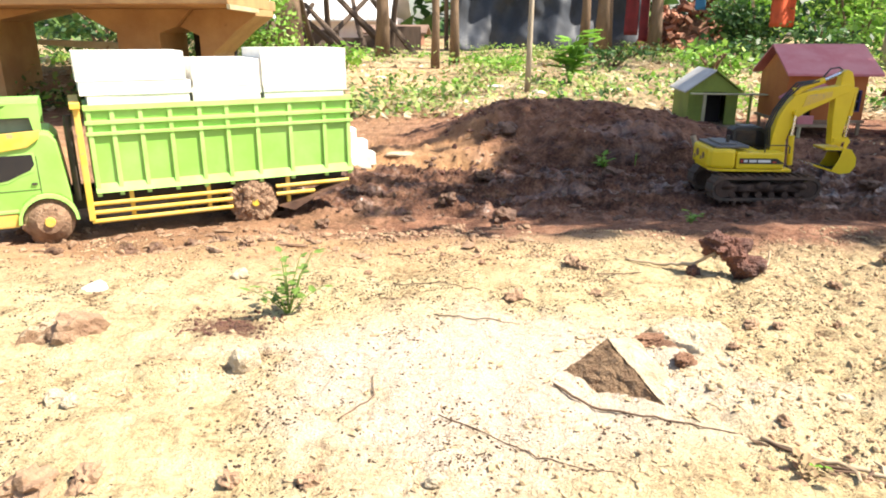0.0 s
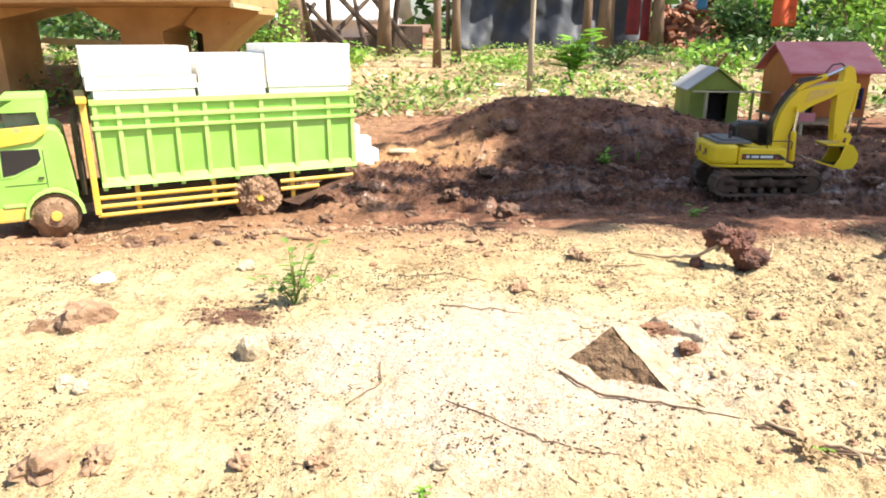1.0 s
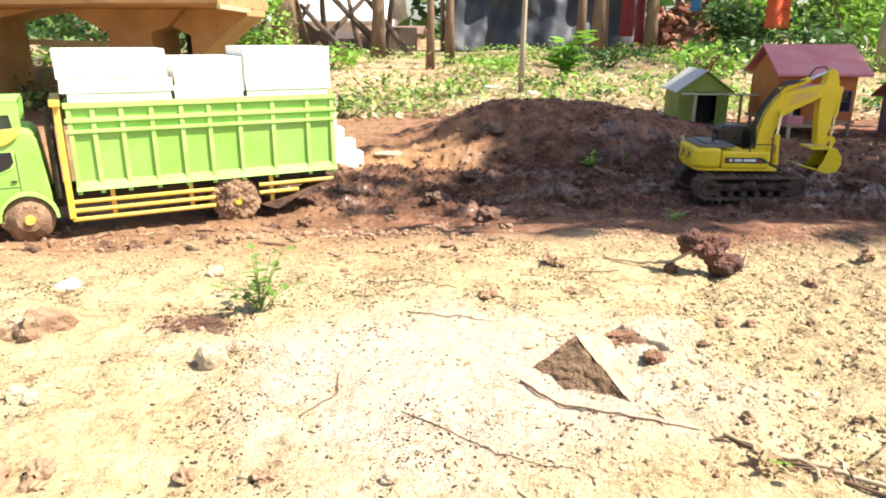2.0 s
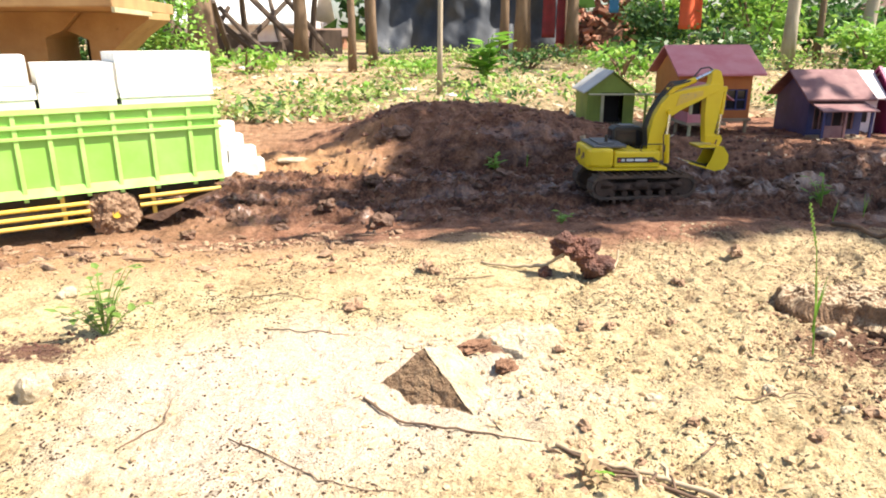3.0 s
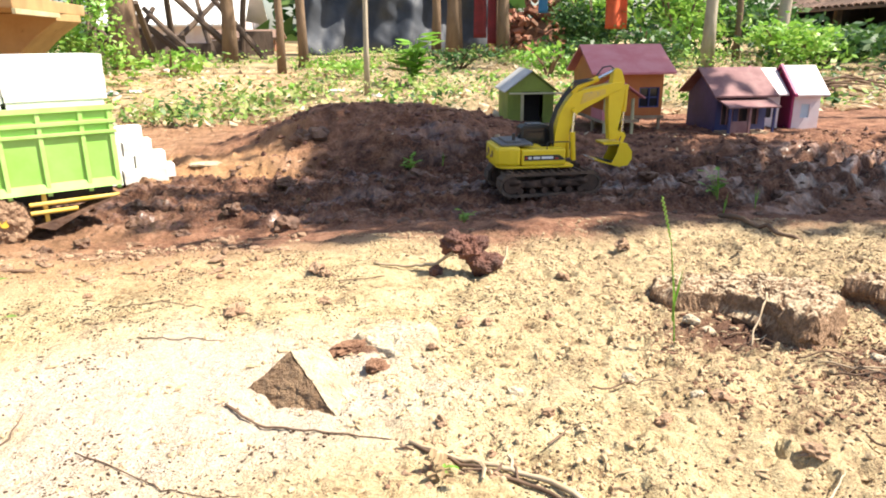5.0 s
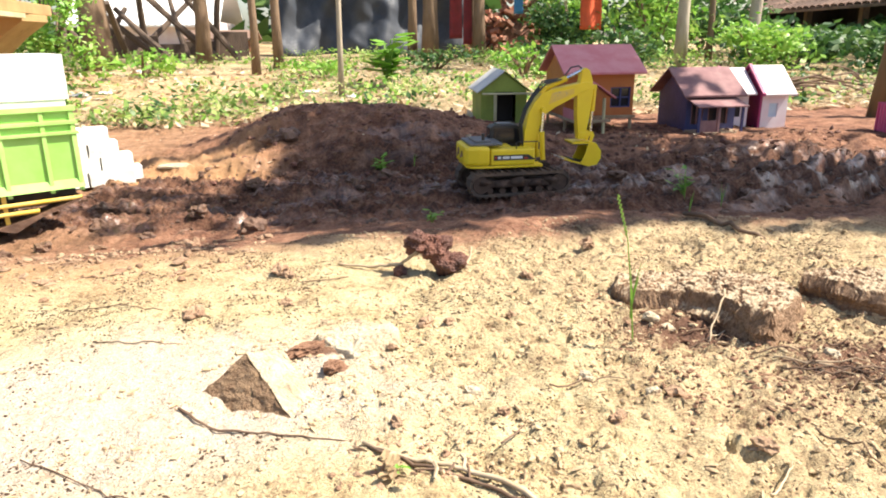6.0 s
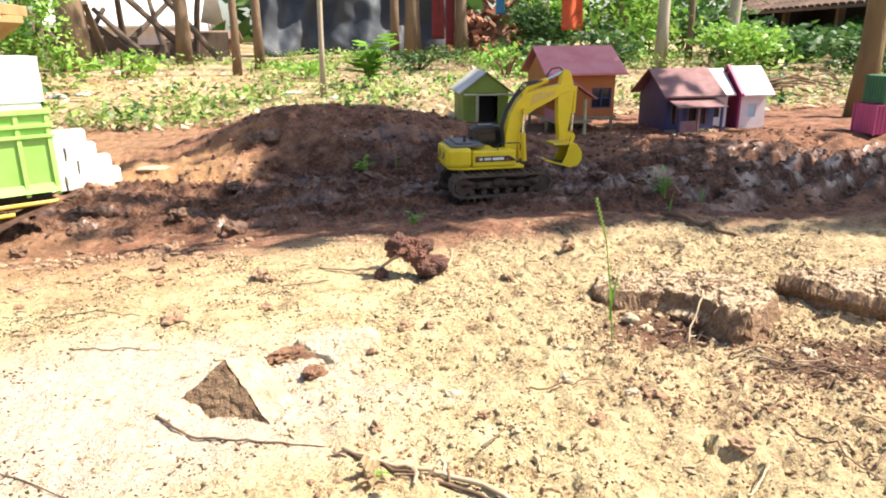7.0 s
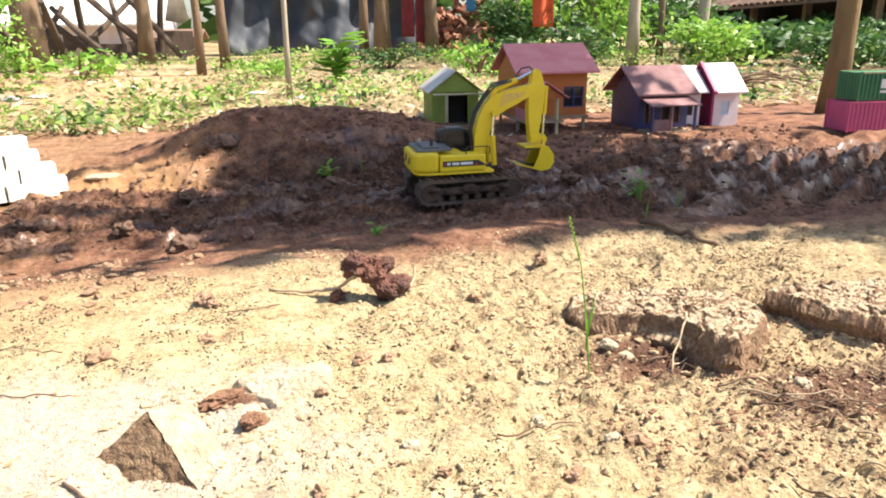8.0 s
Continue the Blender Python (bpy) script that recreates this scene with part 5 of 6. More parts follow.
lump_thing("red_clod", 0.472, 1.445, 0.020, 0.012, 0.012, 24, RED_CLOD, "small dark red lump beside a larger one", "clod", 70, 0.0, 0.5)
lump_thing("white_stone", -0.212, 1.022, 0.020, 0.016, 0.022, 31, PALE_STONE, "small whitish stone on the dry soil", "stone", 10, 0.004, 0.25)
lump_thing("brown_clod", -0.485, 1.095, 0.034, 0.026, 0.028, 33, DRY_MUD, "brown clod of dried earth", "clod", 40, 0.0, 0.45)
crust("earth_slab", [(-0.575, 1.085), (-0.555, 1.06), (-0.51, 1.08), (-0.48, 1.15), (-0.55, 1.15)], 0.020, 5, CRUST, "low plate of pale earth beside a clod", "earth slab", (0.0, 0.0), 0.008)
crust("litter", [(-0.612, 1.262), (-0.545, 1.262), (-0.525, 1.272), (-0.555, 1.31)], 0.012, 7, PAPER, "flat whitish scrap lying on the soil", "litter", (0.0, 0.25), 0.003)
for k, (x, y, r, m) in enumerate(((-0.393, 1.547, 0.016, 0), (0.146, 1.285, 0.017, 0), (0.257, 1.475, 0.016, 0), (0.275, 1.455, 0.012, 0), (0.281, 1.318, 0.010, 0), (0.528, 0.991, 0.010, 1), (0.495, 1.205, 0.012, 0),
                                  (0.530, 1.195, 0.010, 0), (0.44, 1.117, 0.007, 0), (0.762, 0.943, 0.011, 0), (0.740, 0.955, 0.010, 1), (0.855, 1.525, 0.015, 0), (-0.411, 0.925, 0.013, 1), (-0.381, 0.912, 0.012, 1),
                                  (-0.144, 0.787, 0.011, 0), (-0.065, 0.784, 0.010, 0), (-0.324, 0.752, 0.024, 0), (-0.273, 0.764, 0.016, 0), (0.830, 1.164, 0.012, 1), (0.848, 1.150, 0.011, 1), (-0.118, 1.391, 0.008, 0), (-0.342, 1.36, 0.016, 1),
                                  (0.432, 0.926, 0.008, 0), (0.675, 1.007, 0.009, 1), (0.799, 0.820, 0.012, 0), (0.675, 0.900, 0.009, 0), (0.631, 1.229, 0.009, 0), (1.01, 1.010, 0.012, 1), (0.697, 1.384, 0.010, 0), (0.553, 0.931, 0.007, 0), (0.057, 0.788, 0.010, 1))):
    lump_thing("pebble" if m else "small_clod", x, y, r, r * 0.8, r * 0.7, 40 + k, PALE_STONE if m else DRY_MUD,
               "small pale pebble on the dry soil" if m else "small brown clod on the dry soil", "pebble" if m else "clod", k * 37, 0, 0.35 if m else 0.75, 3, "pebbles" if m else "small clods")
for k, (x, y, r) in enumerate(((0.085, 2.50, 0.030), (0.137, 2.00, 0.034), (-0.26, 2.08, 0.032), (0.20, 2.30, 0.022), (0.30, 2.36, 0.02), (0.40, 2.52, 0.03), (0.52, 2.60, 0.035), (0.10, 2.95, 0.040), (0.16, 2.99, 0.05), (1.35, 2.30, 0.03), (1.25, 2.38, 0.03),
                               (1.60, 2.20, 0.035), (1.75, 2.35, 0.03), (-0.02, 2.12, 0.026), (-0.12, 1.98, 0.022), (-0.40, 1.86, 0.020), (-0.33, 1.90, 0.022), (-0.72, 1.66, 0.022), (-0.66, 1.68, 0.02), (-0.60, 1.73, 0.02), (-0.84, 1.58, 0.018), (-0.55, 1.77, 0.018), (1.95, 2.5, 0.04))):
    lump_thing("mud_clod", x, y, r, r * 0.85, r * 0.75, 80 + k, MUD, "dark wet clod of mud in the rut", "clod", k * 53, 0.004, 0.5, 3, "mud clods")
lump_thing("flat_stone", -0.26, 2.88, 0.060, 0.035, 0.010, 120, PALE_STONE, "flat pale stone on the sand", "stone", 10, 0.002, 0.2)


for k, (x, y) in enumerate(((-2.36, 12.28), (-1.48, 5.96), (-0.91, 6.43), (0.42, 5.26), (0.11, 5.59), (-1.64, 5.87), (-1.77, 7.99))):
    lump_thing("litter", x, y, 0.05 + 0.012 * (k % 3), 0.04, 0.016, 150 + k, PAPER, "crumpled white scrap among the low weeds", "litter", k * 47, 0.0, 0.5, 3, "litter among the weeds")


def stick(name, points, r0, r1, material, label, category, seed=0, twigs=0):
    """A thin branch that lies along the ground."""
    pts = []
    for a, b in zip(points, points[1:]):
        for k in range(5):
            u = k / 5
            x, y, lift = (a[0] + (b[0] - a[0]) * u, a[1] + (b[1] - a[1]) * u, a[2] + (b[2] - a[2]) * u)
            pts.append((x, y, lift))
    pts.append(points[-1])
    n = len(pts)
    q = [Vector((x + 0.003 * noise.noise(Vector((x * 60, y * 60, seed))), y + 0.003 * noise.noise(Vector((x * 60, seed, y * 60))), rest(x, y) + lift + (r0 + (r1 - r0) * k / n) * 0.6)) for k, (x, y, lift) in enumerate(pts)]
    o = q[0].copy()
    ob = thing(name, Matrix.Translation(o), label, category)
    part("stem", tube([p - o for p in q], [r0 + (r1 - r0) * k / (n - 1) for k in range(n)], 7, 0.35, seed), material, ob, flat=False)
    rr = random.Random(seed)
    for _ in range(twigs):
        p = q[rr.randrange(2, n - 1)] - o
        a = rr.uniform(0, 6.28)
        e = p + Vector((math.cos(a), math.sin(a), 0.15)) * rr.uniform(0.015, 0.04)
        part("side_twig", tube([p, (p + e) / 2 + Vector((0.003, 0, 0.002)), e], [r1 * 0.8, r1 * 0.6, r1 * 0.4], 5), material, ob)
    return ob


stick("twig", [(0.187, 0.998, 0.002), (0.221, 0.967, 0.003), (0.260, 0.944, 0.002), (0.316, 0.922, 0.001), (0.381, 0.905, 0.0)], 0.0018, 0.0008, TWIG, "thin dark curved twig on the dry soil", "twig", 1)
stick("branch", [(0.395, 0.890, 0.002), (0.448, 0.857, 0.003), (0.486, 0.840, 0.004), (0.515, 0.817, 0.003), (0.560, 0.776, 0.001), (0.60, 0.735, 0.0)], 0.0020, 0.0034, ROOT, "dry peeled branch lying on the soil", "branch", 2, 4)
stick("twig", [(0.400, 0.884, 0.001), (0.455, 0.846, 0.003), (0.505, 0.812, 0.002), (0.545, 0.775, 0.0)], 0.0016, 0.0022, TWIG, "dark thin stick beside a peeled branch", "twig", 12, 3)
stick("twig", [(0.05, 0.915, 0.0), (0.116, 0.874, 0.002), (0.156, 0.843, 0.001), (0.194, 0.828, 0.001), (0.233, 0.828, 0.0)], 0.0008, 0.0006, TWIG, "hair-thin root on the dry soil", "twig", 3)
stick("twig", [(1.165, 1.735, 0.004), (1.20, 1.63, 0.006), (1.24, 1.53, 0.002)], 0.006, 0.004, TWIG, "dry twig on the lip of the rut", "twig", 4, 1)
stick("twig", [(0.83, 2.80, 0.05), (0.845, 2.785, 0.03), (0.85, 2.77, 0.0)], 0.010, 0.009, ROOT, "short pale stub sticking out of the bank", "root", 5)
stick("twig", [(0.30, 1.425, 0.002), (0.345, 1.425, 0.004), (0.38, 1.44, 0.0)], 0.0012, 0.0008, TWIG, "thin dry brown twig on dry soil", "twig", 6)
stick("root", [(0.36, 1.50, 0.002), (0.43, 1.475, 0.006), (0.475, 1.45, 0.018), (0.505, 1.43, 0.040)], 0.0024, 0.0036, ROOT, "dry root running into a red clod", "root", 7)
stick("twig", [(0.590, 1.425, 0.006), (0.606, 1.45, 0.045)], 0.003, 0.002, ROOT, "short pale stalk beside a red clod", "twig", 8)
stick("twig", [(0.02, 1.21, 0.001), (0.07, 1.19, 0.002), (0.14, 1.18, 0.0)], 0.0010, 0.0006, TWIG, "thin dry brown twig on dry soil", "twig", 9)
stick("twig", [(-0.06, 1.33, 0.001), (0.02, 1.335, 0.003), (0.09, 1.31, 0.0)], 0.0010, 0.0006, TWIG, "thin dry brown twig on dry soil", "twig", 10)
stick("twig", [(-0.06, 0.90, 0.0), (-0.03, 0.95, 0.002), (-0.04, 1.0, 0.001)], 0.0010, 0.0006, TWIG, "thin dry brown twig on dry soil", "twig", 11)
for k, (x, y, a, ln) in enumerate(((0.930, 1.012, -0.75, 0.12), (0.928, 0.985, -0.35, 0.12), (0.935, 1.000, -0.55, 0.10), (0.960, 0.990, -0.40, 0.13), (0.965, 0.935, 0.10, 0.10), (1.000, 0.960, -0.25, 0.11), (0.990, 0.915, -1.10, 0.10), (0.945, 0.965, -0.10, 0.09), (0.910, 1.030, -0.30, 0.08), (0.895, 1.115, 0.45, 0.07),
                                   (1.033, 1.050, -0.20, 0.06), (0.873, 0.850, -1.30, 0.10), (0.765, 0.755, 0.70, 0.06), (0.910, 0.768, 0.75, 0.06), (0.536, 0.865, 0.85, 0.05), (0.86, 1.43, 0.60, 0.08), (0.870, 1.130, 0.20, 0.09), (0.840, 1.100, -0.10, 0.12), (0.960, 0.860, -1.20, 0.08), (0.620, 0.980, 0.10, 0.10))):
    stick("root", [(x, y, 0.004), (x + 0.5 * ln * math.cos(a) + 0.006, y + 0.5 * ln * math.sin(a), 0.008), (x + ln * math.cos(a), y + ln * math.sin(a), 0.002)], 0.0013, 0.0006, TWIG if k % 3 else ROOT, "thin dry root lying on crumbled earth", "root", 20 + k)
stick("root", [(0.955, 1.20, 0.050), (0.940, 1.16, 0.046), (0.912, 1.13, 0.02), (0.895, 1.11, 0.0)], 0.0018, 0.0012, ROOT, "pale root hanging over the earth slab", "root", 40)


def blade(p, d, length, width, lean, seed):
    """A grass blade: a narrow bent strip with a fold."""
    bm = bmesh.new()
    side = Vector((-d.y, d.x, 0)).normalized()
    rows = []
    for k in range(6):
        u = k / 5
        c = p + Vector((0, 0, 1)) * length * u * (1 - 0.15 * lean * u) + d * lean * length * u * u * 0.6
        w = width * (1 - u) ** 0.7 * 0.5 + 0.0002
        rows.append((bm.verts.new(c - side * w), bm.verts.new(c + d * w * 0.4), bm.verts.new(c + side * w)))
    for a, b in zip(rows, rows[1:]):
        bm.faces.new((a[0], a[1], b[1], b[0]))
        bm.faces.new((a[1], a[2], b[2], b[1]))
    return bm


def build_grass_sprig(x, y, blades, label, stalk=0.0):
    z = rest(x, y)
    g = thing("grass_sprig", pose(x, y, z), label, "grass")
    rr = random.Random(int(x * 1000))
    foot = 0.03 if stalk else -0.004
    for k in range(blades):
        a = rr.uniform(0, 6.28)
        part("blade", blade(Vector((-0.006 if stalk else 0, 0, foot + 0.01 * rr.random())), Vector((math.cos(a), math.sin(a), 0)), rr.uniform(0.045, 0.08), 0.0028, rr.uniform(0.1, 0.35), k), LEAF_BRIGHT, g)
    if stalk:
        pts = [(0, 0, -0.005), (-0.008, 0, stalk * 0.35), (-0.018, 0, stalk * 0.7), (-0.036, 0, stalk)]
        part("stalk", tube(pts, [0.0011, 0.0009, 0.0007, 0.0005], 6), LEAF_BRIGHT, g)
        for k in range(18):
            u = 0.74 + 0.0145 * k
            x0 = -0.018 - 0.018 * (u - 0.7) / 0.3
            grain = rough_lump(0.0011, 0.0009, 0.0022, 200 + k, 1, 0.2, False)
            for v in grain.verts:
                v.co += Vector((x0 + (0.0011 if k % 2 else -0.0011), 0, stalk * u))
            part("seed", grain, LEAF_BRIGHT, g)


build_grass_sprig(0.768, 1.085, 7, "thin green grass sprig with a seed stalk in dry soil", 0.205)
build_grass_sprig(1.25, 1.875, 5, "thin green grass blades at the rut's edge")
build_grass_sprig(0.85, 2.74, 6, "small green grass tuft on the muddy bank")
build_grass_sprig(0.62, 2.75, 7, "small green grass tuft on the muddy bank")
build_grass_sprig(1.42, 2.02, 6, "small green weed in the mud")


def build_weed(x, y, count, size, spread, high, label, material=LEAF_BRIGHT):
    z = rest(x, y)
    w = thing("weed", pose(x, y, z), label, "plant")
    rr = random.Random(int(abs(x) * 977 + count))
    for k in range(count):
        a = rr.uniform(0, 6.28)
        r, h = spread * rr.random(), high * rr.uniform(0.35, 1)
        tip = Vector((r * math.cos(a), r * math.sin(a), h))
        part("stem", tube([(0, 0, -0.004), tip * 0.5 + Vector((0, 0, h * 0.12)), tip], [size * 0.045, size * 0.035, size * 0.02], 5), material, w)
        for j in range(3):
            at = tip * (1 - 0.28 * j)
            b = a + (0, 1.9, -1.9)[j] + rr.uniform(-0.5, 0.5)
            d = Vector((math.cos(b), math.sin(b), rr.uniform(-0.1, 0.5))).normalized()
            s = d.cross(Vector((0, 0, 1))).normalized()
            bm = bmesh.new()
            ln, wd = size * rr.uniform(0.6, 1.2), size * (0.24 if size < 0.1 else 0.36)
            vs = [bm.verts.new(at + q) for q in (Vector((0, 0, 0)), d * ln * 0.35 + s * wd, d * ln * 0.75 + s * wd * 0.6, d * ln + Vector((0, 0, -0.1 * ln)), d * ln * 0.75 - s * wd * 0.6, d * ln * 0.35 - s * wd)]
            m1, m2 = bm.verts.new(at + d * ln * 0.35 - Vector((0, 0, wd * 0.25))), bm.verts.new(at + d * ln * 0.75 - Vector((0, 0, wd * 0.2)))
            for f in ((0, 1, m1), (1, 2, m2, m1), (2, 3, m2), (3, 4, m2), (4, 5, m1, m2), (5, 0, m1)):
                bm.faces.new([vs[i] if isinstance(i, int) else i for i in f])
            part("leaf", bm, material, w)


build_weed(-0.205, 1.195, 15, 0.025, 0.060, 0.100, "small leafy green weed in the dry soil", LEAF_LOW)
build_weed(0.415, 0.835, 4, 0.018, 0.03, 0.016, "small flattened weed with pale leaves", LEAF_DRY)
build_weed(0.425, 0.84, 2, 0.009, 0.012, 0.014, "tiny green seedling beside a branch")
build_weed(0.04, 0.745, 3, 0.009, 0.014, 0.012, "tiny green seedling in the dry soil")
build_weed(1.36, 2.12, 8, 0.03, 0.05, 0.09, "small leafy weed beside the rut")
build_weed(0.58, 1.86, 6, 0.02, 0.03, 0.04, "small green weed on the slope")
build_weed(0.50, 2.72, 8, 0.035, 0.06, 0.05, "leafy weed at the foot of the bank")
build_weed(0.70, 5.95, 13, 0.20, 0.17, 0.40, "bright broad-leaved plant among low weeds")


# ---- trees and background ----
def build_tree(x, y, r, lean, material, label, crown=None, high=4.2, seed=0, fork=False, leaves=LEAF_CROWN, n_leaves=700, leaf=0.16):
    """A tapered trunk with roots' flare, limbs and a crown of leaf clumps."""
    z = rest(x, y)
    t = thing("tree", pose(x, y, z), label, "tree", "trees")
    rr = random.Random(seed)
    pts, rad = [], []
    for k in range(9):
        u = k / 8
        pts.append(Vector((lean[0] * u * high + 0.03 * noise.noise(Vector((u * 4, seed, 0))), lean[1] * u * high + 0.03 * noise.noise(Vector((u * 4, 0, seed))), -0.05 + u * high)))
        rad.append(r * (1 - 0.55 * u) * (1.25 if k == 0 else 1))
    part("trunk", tube(pts, rad, 12, 0.12, seed), material, t, flat=False)
    top = pts[-1]
    limbs = [(pts[6], rr.uniform(0, 6.28)) for _ in range(2)] + [(pts[7], rr.uniform(0, 6.28)) for _ in range(2)]
    if fork:
        limbs.append((pts[1], 0.3))
    cx, cy, cz, rx, ry, rz = crown or (0.0, 0.0, high, 0.9, 0.9, 0.7)
    for p, a in limbs:
        reach = 0.7 if p is not pts[1] else 1.2
        e = p + Vector((math.cos(a) * reach * 0.6, math.sin(a) * reach * 0.6, reach * (0.8 if p is not pts[1] else 1.6)))
        part("limb", tube([p, (p + e) / 2 + Vector((0, 0, 0.05)), e], [r * 0.42, r * 0.3, r * 0.12], 8, 0.1, seed), material, t)
    p = blob_points(n_leaves, cx, cy, cz, rx, ry, rz, 12)
    if crown:
        # trims the out-of-view crown to set where its shadow edges fall
        p[:, 1] = np.maximum(p[:, 1], -2.26 + 0.22 * np.exp(-((p[:, 0] + 0.10) / 0.4) ** 2) - 0.12 * np.clip(p[:, 0] - 0.2, 0, 1) + 0.03 * rng.normal(size=n_leaves))
        j = 0.22 * fbm(p[:, 1] * 5.0, p[:, 2] * 5.0, 3, 91) + 0.10 * rng.normal(size=len(p))
        deep = p[:, 1] + 0.085 * p[:, 2] + 0.5 * j
        p = p[~((p[:, 0] - 0.695 * p[:, 2] + j < -3.06) & (deep > -1.27) & ((deep < -0.78) | (deep > -0.1)))]
    if crown:
        # unseen leaves added to shade the right side of the track
        p = np.concatenate([p, blob_points(3200, 1.05, -1.88, 3.1, 1.0, 0.62, 0.32, 16)])
    part_mesh("crown", leaf_mesh("crown", p, rng.uniform(leaf * 0.6, leaf * 1.3, len(p)), leaves, 0.6, 0.55), t)
    return t


# broad tree; its unseen crown is placed to shade rut, houses and excavator
build_tree(3.30, 3.72, 0.064, (0.02, 0.0), TAN_BARK, "thick tan tree trunk beside the toy containers", (-0.10, -1.02, 3.1, 1.32, 1.15, 0.40), 3.2, 5, False, LEAF_CROWN, 5200, 0.17)
build_tree(0.34, 5.35, 0.020, (0.012, 0), PALE_BARK, "thin pale sapling stem among low weeds", None, 3.6, 11, False, LEAF_CROWN, 73)
build_tree(-0.52, 7.5, 0.040, (0.0, 0), BARK, "slim brown tree trunk", None, 4.4, 12, False, LEAF_CROWN, 120)
build_tree(-1.34, 9.2, 0.085, (0.0, 0), BARK, "brown tree trunk near a timber heap", None, 4.8, 13, False, LEAF_CROWN, 120)
build_tree(-0.36, 8.2, 0.050, (0.0, 0), BARK, "slim brown tree trunk beside a dark tarp", None, 4.8, 14, False, LEAF_CROWN, 103)
build_tree(1.47, 9.5, 0.10, (0.0, 0), BARK, "brown tree trunk beside a dark tarp", None, 5.0, 15, False, LEAF_CROWN, 120)
build_tree(1.25, 9.7, 0.06, (0.0, 0), BARK, "slim brown tree trunk beside a dark tarp", None, 5.0, 16, False, LEAF_CROWN, 86)
build_tree(2.10, 9.4, 0.075, (0.0, 0), BARK, "brown tree trunk near red cloths", None, 5.0, 17, False, LEAF_CROWN, 120)
build_tree(-2.30, 8.4, 0.15, (-0.015, 0), BARK, "thick reddish brown tree trunk with climbing weeds", None, 5.0, 18, False, LEAF_CROWN, 120)
build_tree(3.85, 7.3, 0.065, (0.0, 0), PALE_BARK, "slim whitish tree trunk before green shrubs", None, 4.4, 19, False, LEAF_CROWN, 103)
build_tree(5.15, 8.2, 0.075, (0.05, 0), PALE_BARK, "forked pale tree before green shrubs", None, 4.4, 20, True, LEAF_CROWN, 250)
build_tree(4.75, 8.4, 0.04, (-0.02, 0), BARK, "slim brown stem before green shrubs", None, 4.2, 21, False, LEAF_CROWN, 73)


def build_shrub(x, y, r, high, n, leaf, material, label, seed):
    z = rest(x, y)
    s = thing("shrub", pose(x, y, z), label, "shrub", "shrubs")
    rr = random.Random(seed)
    for k in range(5):
        a = rr.uniform(0, 6.28)
        e = Vector((math.cos(a) * r * 0.6, math.sin(a) * r * 0.6, high * rr.uniform(0.6, 0.95)))
        part("stem", tube([(0, 0, -0.03), e * 0.5 + Vector((0, 0, high * 0.1)), e], [0.018, 0.013, 0.006], 6), BARK, s)
    p = blob_points(n, 0, 0, high * 0.52, r, r, high * 0.5, 11)
    p[:, 2] = np.maximum(p[:, 2], 0.03)
    part_mesh("foliage", leaf_mesh("foliage", p, rng.uniform(leaf * 0.6, leaf * 1.4, n), material, 0.4, 0.5), s)


for k, (x, y, r, h, n, lf, m) in enumerate((
        (3.7, 10.6, 0.8, 1.3, 1600, 0.10, LEAF_BRIGHT), (3.3, 9.3, 0.6, 0.8, 2000, 0.075, LEAF_BUSH), (4.3, 9.0, 0.9, 1.5, 2600, 0.09, LEAF_BRIGHT), (5.4, 9.8, 1.0, 0.9, 1300, 0.13, LEAF_BUSH),
        (5.2, 7.4, 0.7, 0.42, 1100, 0.10, LEAF_BUSH), (6.2, 8.2, 0.9, 0.42, 1300, 0.11, LEAF_BUSH), (6.9, 9.3, 1.0, 0.40, 1300, 0.12, LEAF_BUSH), (7.6, 8.0, 0.9, 0.42, 1300, 0.11, LEAF_BUSH), (8.6, 9.4, 1.1, 0.45, 1300, 0.13, LEAF_BUSH),
        (5.8, 6.4, 0.6, 0.36, 1000, 0.09, LEAF_BUSH), (6.8, 6.6, 0.7, 0.38, 1000, 0.10, LEAF_BUSH), (4.4, 6.8, 0.5, 0.5, 900, 0.08, LEAF_BRIGHT), (3.1, 7.1, 0.45, 0.5, 700, 0.08, LEAF_BUSH), (2.5, 7.6, 0.5, 0.3, 400, 0.08, LEAF_BUSH),
        (-1.95, 6.3, 0.35, 0.9, 1700, 0.055, LEAF_BRIGHT), (-2.7, 7.0, 0.5, 0.9, 1500, 0.065, LEAF_BUSH), (-1.55, 7.3, 0.35, 0.25, 350, 0.07, LEAF_BRIGHT), (-3.4, 6.6, 0.8, 0.8, 900, 0.10, LEAF_BUSH), (-4.2, 8.0, 1.0, 1.4, 1200, 0.12, LEAF_BUSH),
        (2.0, 6.6, 0.35, 0.25, 350, 0.07, LEAF_BRIGHT), (0.2, 6.9, 0.4, 0.18, 300, 0.06, LEAF_BRIGHT), (1.3, 7.6, 0.5, 0.2, 300, 0.07, LEAF_BUSH))):
    build_shrub(x, y, r, h, n, lf, m, "bright green leafy shrub" if m is LEAF_BRIGHT else "dense dark green leafy shrub", 300 + k)


